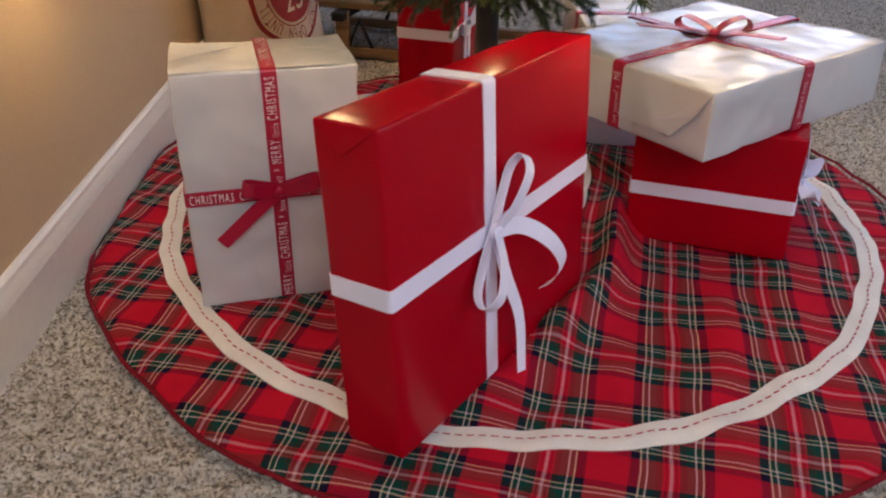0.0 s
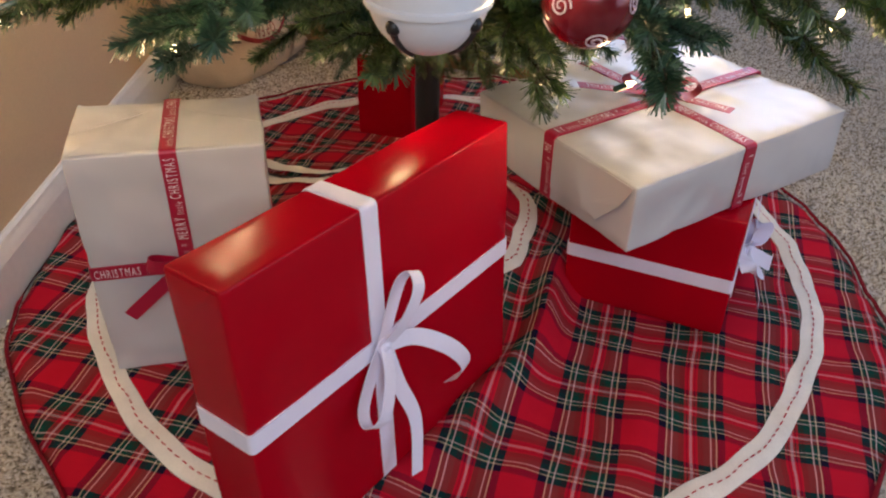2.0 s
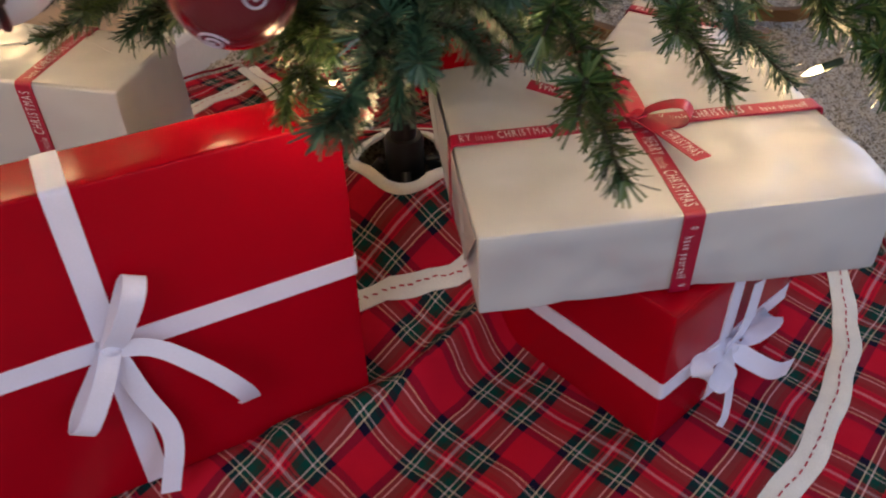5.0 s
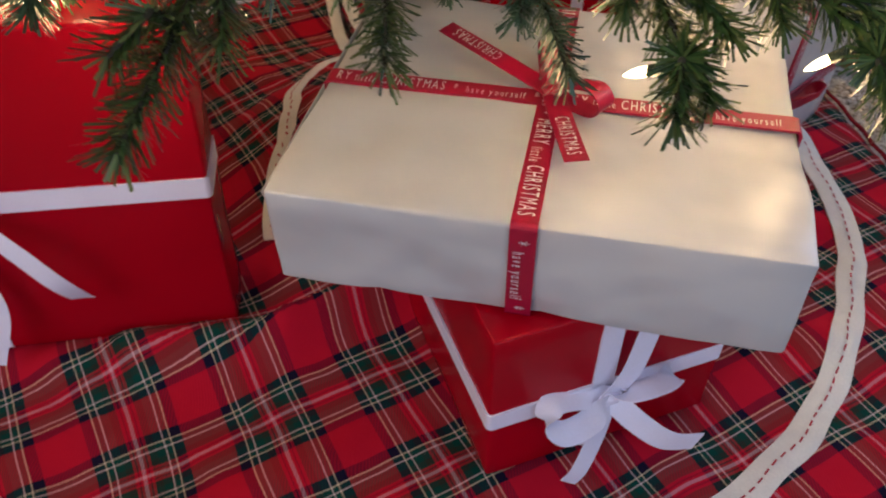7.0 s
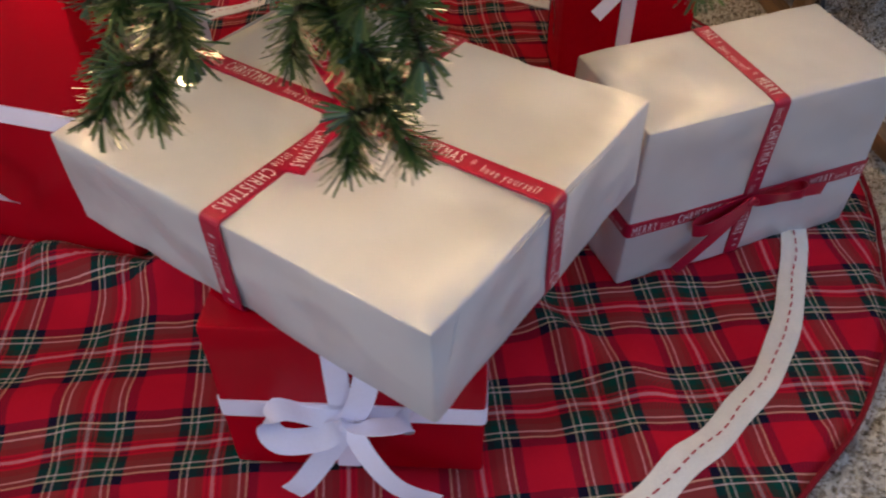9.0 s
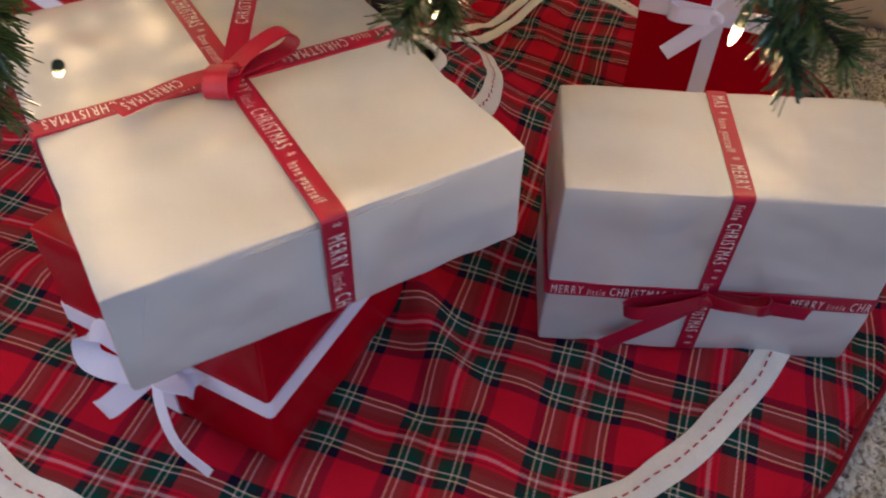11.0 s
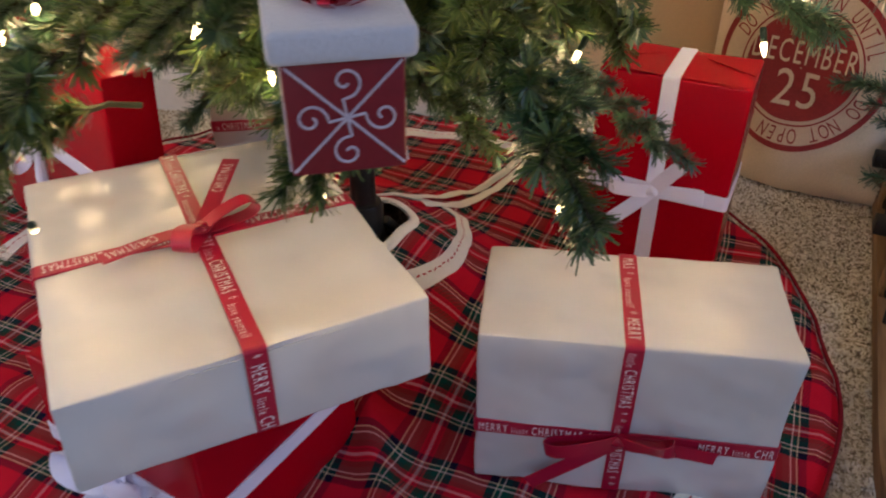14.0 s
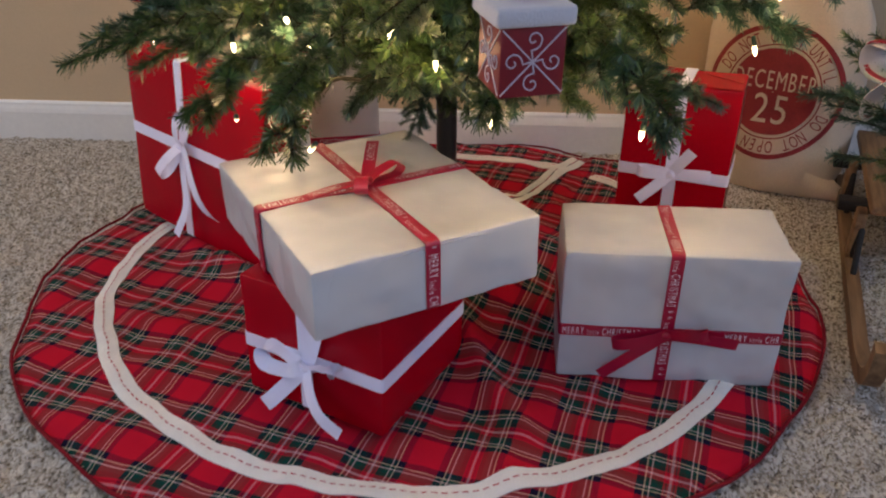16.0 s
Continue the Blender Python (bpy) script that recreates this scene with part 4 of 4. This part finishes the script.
    # lights: a clear bulb in a green socket, with its cord
    spots = [(0.401, 0.868, 0.407), (0.480, 1.000, 0.430), (0.616, 1.130, 0.461), (0.535, 1.245, 0.429), (0.643, 1.307, 0.402), (0.697, 1.140, 0.386),
             (0.396, 1.629, 0.417), (0.579, 1.443, 0.431), (0.539, 1.199, 0.463), (0.216, 0.960, 0.385), (0.345, 0.941, 0.377), (0.038, 0.882, 0.430), (0.047, 0.925, 0.414),
             (0.649, 1.052, 0.396), (0.430, 1.475, 0.415), (0.640, 1.459, 0.392), (-0.228, 1.111, 0.358), (-0.16, 0.88, 0.47), (-0.23, 1.02, 0.56), (-0.20, 0.93, 0.74), (-0.23, 1.22, 0.62), (-0.14, 0.80, 0.63), (-0.23, 1.36, 0.50), (-0.12, 0.97, 0.92), (-0.16, 1.46, 0.45), (-0.15, 1.30, 0.80), (0.55, 1.085, 0.474), (-0.17, 0.99, 0.42), (0.02, 1.05, 0.45), (0.14, 1.09, 0.50),
             (0.36, 1.48, 0.50), (0.58, 1.38, 0.53), (0.50, 1.03, 0.52), (0.30, 0.80, 0.53), (0.10, 0.85, 0.52), (0.62, 1.20, 0.55), (0.30, 1.69, 0.50), (0.44, 1.66, 0.53), (0.12, 1.70, 0.52), (0.50, 1.62, 0.50), (0.38, 1.60, 0.60), (0.20, 1.68, 0.62)]
    for i in range(46):
        z = 0.56 + 1.3 * (i / 46)
        a = 2.4 * i
        r = 0.50 * (1 - (z - 0.45) / 1.65)
        x = max(WALL_X + 0.05, TREE.x + r * math.cos(a))
        spots.append((x, TREE.y + r * math.sin(a), z))
    bulb_bm = lathe([(0.0016, 0.0), (0.0023, 0.002), (0.0026, 0.005), (0.0022, 0.009), (0.0012, 0.012), (0.0004, 0.014)], 10)
    bulb_me = finish(bulb_bm)
    bulb_me.materials.append(M_BULB)
    sock_me = finish(lathe([(0.0018, -0.011), (0.0027, -0.010), (0.0029, 0.001), (0.0022, 0.002)], 10))
    sock_me.materials.append(M_CORD)
    for i, s in enumerate(spots):
        m = pose(*s, rng.uniform(70, 200), 0, rng.uniform(0, 360))
        so = part("light_socket", sock_me, M_CORD, tree, m=m)
        part("bulb", bulb_me, M_BULB, so, "lit warm white bulb")
        BULBS.append(s)
        # the twig it is clipped to
        if (i < 16 and s[2] < 0.425) or 36 <= i < 42:
            out = Vector((s[0] - TREE.x, s[1] - TREE.y, 0)).normalized()
            branch(Vector(s) - out * 0.11 + Vector((0, 0, 0.030)), Vector(s) + out * 0.044 + Vector((0, 0, 0.003)), rng.uniform(-1, 1), sprig[i % 3], 0.14)
    for i in range(0, len(spots) - 1):
        a, b = Vector(spots[i]), Vector(spots[i + 1])
        if (a - b).length < 0.13:
            mid = a.lerp(b, 0.5) + Vector((TREE.x - a.x, TREE.y - a.y, 0)) * 0.15 + Vector((0, 0, -0.02))
            part("light_cord", tube(spline([a, mid, b], 6), 0.0011, 5), M_CORD, tree, "thin green light cord")


christmas_tree()


def bulb_lamp(place, watts):
    lamp = bpy.data.lights.new("bulb_light", "POINT")
    lamp.energy, lamp.color, lamp.shadow_soft_size = watts, (1.0, 0.68, 0.35), 0.012
    new("bulb_light", lamp).location = place


for s in BULBS[:36]:
    bulb_lamp((s[0], s[1], s[2] - 0.012), 0.175)
# bulbs added over the back gift, stronger than the rest to brighten it
for s in BULBS[36:42]:
    bulb_lamp((s[0], s[1], s[2] - 0.012), 0.40)
for s in BULBS[43::5]:
    bulb_lamp(s, 0.5)

# ---- ornaments ----


def hanger(thing, top, m=None):
    part("hook", tube(spline([(0, 0, top), (0.004, 0, top + 0.012), (0.0, 0, top + 0.024), (-0.005, 0, top + 0.02)], 5), 0.0007, 5), M_IRON, thing, "thin wire hook")


def spiral_line(cx, cy, r, turns, start, n=36):
    return [(cx + r * (1 - k / n * 0.85) * math.cos(start + turns * 2 * math.pi * k / n), cy + r * (1 - k / n * 0.85) * math.sin(start + turns * 2 * math.pi * k / n)) for k in range(n + 1)]


def gift_ornament():
    """A small red box with a felt lid, painted with curls."""
    s, hh = 0.0605, 0.0635
    thing = new("gift_ornament")
    thing.matrix_basis = pose(0.680, 1.333, 0.445, 2, 0, 109)
    tagged(thing, "red box ornament with white felt lid and silver curls", "ornament")
    part("box", block(bmesh.new(), -s / 2, s / 2, -s / 2, s / 2, 0, hh, 0.0015), M_ORN_RED, thing, "dark red painted box")
    k = s / 2 * 1.21
    lid = part("lid", block(bmesh.new(), -k, k, -k, k, hh - 0.001, hh + 0.0165, 0.004), M_FELT, thing, "white felt lid")
    for face in range(4):
        turn = Matrix.Rotation(face * math.pi / 2, 4, "Z")
        lines = [[(-s / 2 * 0.95, 0.003), (0, hh / 2), (s / 2 * 0.95, hh - 0.003)], [(s / 2 * 0.95, 0.003), (0, hh / 2), (-s / 2 * 0.95, hh - 0.003)]]
        for q in range(4):
            a = q * math.pi / 2
            cx, cy = 0.0185 * math.cos(a), hh / 2 + 0.0195 * math.sin(a)
            lines.append([(0, hh / 2)] + spiral_line(cx, cy, 0.0095, 1.25, a + math.pi * 0.80)[2:])
        for ln in lines:
            part("painted_line", tube([turn @ Vector((x, -s / 2 - 0.0003, z)) for x, z in ln], 0.00085, 5), M_SILVERPAINT, thing, "pale silver painted line")
    for q in range(10):
        a = q * math.pi / 5
        d = Vector((math.cos(a), math.sin(a), 0))
        sd = Vector((-d.y, d.x, 0))
        r = 0.022 if q % 2 else 0.015
        z = hh + 0.0165
        part("bow_loop", ribbon_strip([Vector((0, 0, z)), d * r * 0.6 + Vector((0, 0, z + 0.010)), d * r + Vector((0, 0, z + 0.007)), d * r * 0.5 + Vector((0, 0, z + 0.001))], [sd] * 4, 0.006, 0.0004, 5), M_SPARKLE, thing, "red metallic bow loop")
    hanger(thing, hh + 0.028)


def bell_ornament():
    thing = new("jingle_bell_ornament")
    thing.matrix_basis = pose(0.245, 0.790, 0.503, 0, 0, 10)
    tagged(thing, "large white jingle bell ornament with dark slots", "ornament")
    r = 0.0405
    prof = [(r * math.sin(math.pi * k / 24), -r * math.cos(math.pi * k / 24)) for k in range(1, 24)]
    part("shell", lathe(prof, 40), M_BELL, thing, "matte white round bell")
    part("rim", lathe([(r * 0.99, -0.003), (r * 1.05, -0.002), (r * 1.06, 0.0), (r * 1.05, 0.002), (r * 0.99, 0.003)], 40), M_BELL, thing, "raised middle band", Matrix.Translation((0, 0, -0.004)))
    # black solids on the shell stand for the shade inside its open slots
    for k in range(4):
        a = radians(45 + 90 * k)
        pts = []
        for j in range(9):
            th = radians(26 + 44 * j / 8)
            pts.append(Vector((r * 1.003 * math.sin(th) * math.cos(a), r * 1.003 * math.sin(th) * math.sin(a), -r * 1.003 * math.cos(th))))
        part("slot", tube(pts, 0.0026, 6), M_BLACK, thing, "dark slot")
        th = radians(70)
        bm = bmesh.new()
        bmesh.ops.create_uvsphere(bm, u_segments=10, v_segments=8, radius=0.0055)
        for v in bm.verts:
            v.co += Vector((r * 0.965 * math.sin(th) * math.cos(a), r * 0.965 * math.sin(th) * math.sin(a), -r * 0.965 * math.cos(th)))
        part("slot_hole", bm, M_BLACK, thing, "dark round slot end")
    hanger(thing, r)


def ball_ornament(place, r, turn):
    thing = new("ball_ornament")
    thing.matrix_basis = pose(*place, 0, 0, turn)
    tagged(thing, "dark red glass ball ornament with painted swirls", "ornament", "red ball ornaments")
    prof = [(r * math.sin(math.pi * k / 24), -r * math.cos(math.pi * k / 24)) for k in range(1, 24)]
    part("ball", lathe(prof, 40), M_BALL, thing, "dark red glass ball")
    part("cap", lathe([(0.006, r - 0.002), (0.006, r + 0.006), (0.004, r + 0.007)], 14), M_SILVERPAINT, thing, "silver cap")
    for k in range(7):
        a, e = k * 2 * math.pi / 7, radians(-38 if k % 2 else 6)
        d = Vector((math.cos(a) * math.cos(e), math.sin(a) * math.cos(e), math.sin(e)))
        u = Vector((-math.sin(a), math.cos(a), 0))
        v = d.cross(u)
        pts = [(d * r + u * x + v * y).normalized() * (r * 1.004) for x, y in spiral_line(0, 0, r * 0.26, 1.8, 0)]
        part("painted_swirl", tube(pts, 0.0008, 5), M_SILVERPAINT, thing, "pale painted swirl")
    hanger(thing, r + 0.006)


gift_ornament()
bell_ornament()
ball_ornament((0.359, 0.840, 0.484), 0.034, 20)
ball_ornament((0.30, 0.975, 0.615), 0.030, 60)
ball_ornament((0.42, 0.86, 0.60), 0.030, 130)

# ---- canvas sack ----


def sack():
    thing = new("gift_sack")
    turn = -28.0
    thing.matrix_basis = pose(-0.195, 1.886, -0.004, 0, 0, turn + 90)   # local -y faces out
    tagged(thing, "natural canvas sack with red round print, leaning at the wall", "sack")
    Wd, Dp = 0.148, 0.088

    def prof(z):
        if z < 0.05:
            return 0.86 + 0.14 * math.sin(z / 0.05 * math.pi / 2)
        if z < 0.30:
            return 1.0
        return max(0.30, 1.0 - ((z - 0.30) / 0.20) ** 1.6 * 0.75) if z < 0.50 else 0.30 + (z - 0.50) * 4.5

    def skin(a, z):
        c, s = math.cos(a), math.sin(a)
        k = prof(z)
        fold = 1 + 0.045 * math.sin(7 * a + 9 * z) * (0.3 + z) + (0.10 * math.sin(16 * a) if z > 0.40 else 0)
        x = Wd * k * fold * math.copysign(abs(c) ** 0.75, c)
        y = Dp * min(1, k * 1.1) * fold * math.copysign(abs(s) ** 0.75, s)
        n = noise.noise(Vector((x * 9, y * 9, z * 9))) * 0.014 + noise.noise(Vector((x * 26, y * 20, z * 14))) * 0.005
        return Vector((x * (1 + n), y + n * (1 if s < 0 else 0.4), z))

    bm = bmesh.new()
    rings = []
    zs = [0.0, 0.008, 0.02, 0.04] + [0.06 + 0.02 * k for k in range(27)]
    for z in zs:
        rings.append([bm.verts.new(skin(2 * math.pi * k / 96, z) * (1 if z > 0 else 1)) for k in range(96)])
    for a, b in zip(rings, rings[1:]):
        for k in range(96):
            bm.faces.new((a[k], a[(k + 1) % 96], b[(k + 1) % 96], b[k]))
    bm.faces.new(rings[0][::-1])
    body = part("sack_body", bm, M_SACK, thing, "natural canvas bag")
    # bottom seam corner that sticks out
    bm = bmesh.new()
    rings = []
    for k in range(9):
        t = k / 8
        c = Vector((0.085 + 0.085 * t, -0.050 - 0.010 * t, 0.034 - 0.022 * t))
        ry, rz = 0.038 * (1 - t) ** 0.8 + 0.004, 0.034 * (1 - t) + 0.008
        rings.append([bm.verts.new(c + Vector((0.006 * math.sin(3 * a), ry * math.cos(a), rz * math.sin(a)))) for a in [2 * math.pi * j / 16 for j in range(16)]])
    for a, b in zip(rings, rings[1:]):
        for k in range(16):
            bm.faces.new((a[k], a[(k + 1) % 16], b[(k + 1) % 16], b[k]))
    bm.faces.new(rings[-1])
    part("seam_corner", bm, M_SACK, body, "pinched stitched bottom corner")
    part("drawstring", tube([(0.055 * math.cos(a), 0.040 * math.sin(a), 0.495 + 0.004 * math.sin(3 * a)) for a in [2 * math.pi * k / 30 for k in range(31)]], 0.006, 8), M_SACK, thing, "twisted cord tie")

    def front(x, z):
        """Point of the front skin at that x and height."""
        lo, hi = math.pi, 2 * math.pi
        for _ in range(26):
            mid = (lo + hi) / 2
            if skin(mid, z).x < x:
                lo = mid
            else:
                hi = mid
        return skin((lo + hi) / 2, z)

    cx, cz = 0.0, 0.205

    def disc(name, r0, r1, label):
        b2 = bmesh.new()
        rr = [r0 + (r1 - r0) * k / 5 for k in range(6)]
        rows = []
        for k in range(72):
            a = 2 * math.pi * k / 72
            rows.append([])
            for r in rr:
                p = front(cx + r * math.cos(a), cz + r * 1.05 * math.sin(a))
                rows[-1].append(b2.verts.new(p + Vector((0, -0.0022, 0))))
        for k in range(72):
            for j in range(5):
                b2.faces.new((rows[k][j], rows[(k + 1) % 72][j], rows[(k + 1) % 72][j + 1], rows[k][j + 1]))
        part(name, b2, M_SACKPRINT, body, label)

    disc("print_outer_ring", 0.117, 0.126, "red printed ring")
    disc("print_inner_ring", 0.0865, 0.0890, "thin red printed ring")
    disc("print_disc", 0.001, 0.081, "solid red printed disc")

    def print_type(body_text, place, mat, name):
        verts, faces = [], []
        for ch, (fx, fz, ang, hgt, squeeze) in place:
            v, f, w = text_mesh(ch)
            base = len(verts)
            c, s = math.cos(ang), math.sin(ang)
            for a, b in v:
                a2, b2 = (a - w / 2) * hgt * squeeze, (b - 0.5) * hgt
                p = front(fx + a2 * c - b2 * s, fz + a2 * s + b2 * c)
                verts.append(tuple(p + Vector((0, -0.0042, 0))))
            faces += [tuple(base + k for k in q) for q in f]
        part(name, raw_mesh(verts, faces), mat, body, body_text)

    def line(txt, z, hgt, squeeze):
        widths = [text_mesh(c)[2] * hgt * squeeze + hgt * 0.10 for c in txt]
        x = cx - sum(widths) / 2
        out = []
        for c, wd in zip(txt, widths):
            out.append((c, (x + wd / 2, z, 0, hgt, squeeze)))
            x += wd
        return out

    print_type("canvas-coloured printed month", line("DECEMBER", cz + 0.024, 0.036, 0.54), M_SACK, "printed_month")
    print_type("canvas-coloured printed day", line("25", cz - 0.032, 0.058, 0.78), M_SACK, "printed_day")
    for txt, mid, flip in (("DO NOT OPEN UNTIL", math.pi / 2, False), ("DO NOT OPEN UNTIL", -math.pi / 2, False)):
        n, ring = len(txt), []
        for k, c in enumerate(txt):
            if c == " ":
                continue
            a = mid - (k - (n - 1) / 2) * 0.148
            ring.append((c, (cx + 0.103 * math.cos(a), cz + 0.103 * 1.05 * math.sin(a), a - math.pi / 2, 0.0235, 0.56)))
        print_type("red printed words round the ring", ring, M_SACKPRINT, "ring_lettering")


sack()

# ---- wooden sled with a pine bough ----


def sled():
    thing = new("wooden_sled")
    thing.matrix_basis = pose(0.28, 1.98, 0.0, 0, 0, -18)
    tagged(thing, "old wooden sled with iron braces, standing on the carpet", "sled")
    for y in (-0.085, 0.175):
        pts = spline([(-0.42, y, 0.012), (-0.2, y, 0.011), (0.1, y, 0.011), (0.24, y, 0.014), (0.31, y, 0.032), (0.34, y, 0.062), (0.345, y, 0.10)], 8)
        bm = bmesh.new()
        rows = []
        for i, p in enumerate(pts):
            d = (pts[min(i + 1, len(pts) - 1)] - pts[max(i - 1, 0)]).normalized()
            up = Vector((-d.z, 0, d.x))
            rows.append([bm.verts.new(p + up * a + Vector((0, b, 0))) for a, b in ((-0.011, -0.010), (0.011, -0.010), (0.011, 0.010), (-0.011, 0.010))])
        for p, q in zip(rows, rows[1:]):
            for k in range(4):
                bm.faces.new((p[k], q[k], q[(k + 1) % 4], p[(k + 1) % 4]))
        bm.faces.new(rows[0][::-1])
        bm.faces.new(rows[-1])
        run = part("runner", finish(bm, False), M_WOOD, thing, "wooden runner with raised front")
        for x in (-0.26, -0.02):
            part("brace", tube([(x - 0.03, y, 0.02), (x, y, 0.085), (x + 0.03, y, 0.02)], 0.005, 8), M_IRON, run, "black iron brace")
    for k in range(5):
        y = -0.05 + 0.064 * k
        part("deck_slat", block(bmesh.new(), -0.42, -0.04, y - 0.028, y + 0.028, 0.105, 0.122, 0.003), M_WOOD, thing, "worn pine slat")
    for x in (-0.30, -0.10):
        part("cross_bar", block(bmesh.new(), x - 0.014, x + 0.014, -0.12, 0.22, 0.086, 0.105, 0.002), M_IRON, thing, "dark cross bar")
    for x in (-0.30, -0.06):
        part("post", block(bmesh.new(), x - 0.016, x + 0.016, -0.094, -0.078, 0.018, 0.104, 0.002), M_WOOD, thing, "short pine post")


def pine_bough():
    thing = new("pine_bough")
    tagged(thing, "loose green pine bough lying on the sled", "pine bough")
    kinds = [make_branch(21 + k, 2600, 10, 0.3) for k in range(2)]
    for i, (root, tip) in enumerate((((0.34, 1.99, 0.17), (0.06, 1.85, 0.26)), ((0.36, 2.00, 0.20), (0.13, 1.85, 0.345)), ((0.38, 2.02, 0.20), (0.22, 1.86, 0.28)), ((0.38, 2.00, 0.18), (0.33, 1.85, 0.24)))):
        b = part("branch", kinds[i % 2][0], M_TWIG, thing, m=aim(root, tip, 0.4 * i, 0.3))
        part("needles", kinds[i % 2][1], M_NEEDLE_B, b)


def striped_bow():
    thing = new("ribbon_bow")
    tagged(thing, "white and red striped cloth bow on the pine bough", "bow")
    thing.matrix_basis = pose(0.25, 1.93, 0.325, 0, 0, 20)
    for k, (dx, dz) in enumerate(((-0.085, 0.03), (0.085, 0.03), (-0.06, -0.04), (0.06, -0.04), (0.0, 0.06))):
        d = Vector((dx, -0.02, dz))
        s = Vector((0, 1, 0.2))
        lp = part("bow_loop", ribbon_strip([(0, 0, 0), d * 0.5 + Vector((0, 0, 0.03)), d + Vector((0, 0, 0.015)), d * 0.9 - Vector((0, 0, 0.02)), (0, 0, -0.004)], [s] * 5, 0.055, 0.001), M_FELT, thing, "white cloth loop")
        for o in (-0.016, 0.016):
            q = Vector((0, o, 0))
            part("red_stripe", ribbon_strip([Vector((0, 0, 0)) + q, d * 0.51 + Vector((0, 0, 0.032)) + q, d * 1.02 + Vector((0, 0, 0.016)) + q, d * 0.92 - Vector((0, 0, 0.022)) + q, q - Vector((0, 0, 0.006))], [s] * 5, 0.008, 0.0016), M_REDRIBBON, lp, "red woven stripe")


sled()
pine_bough()
striped_bow()
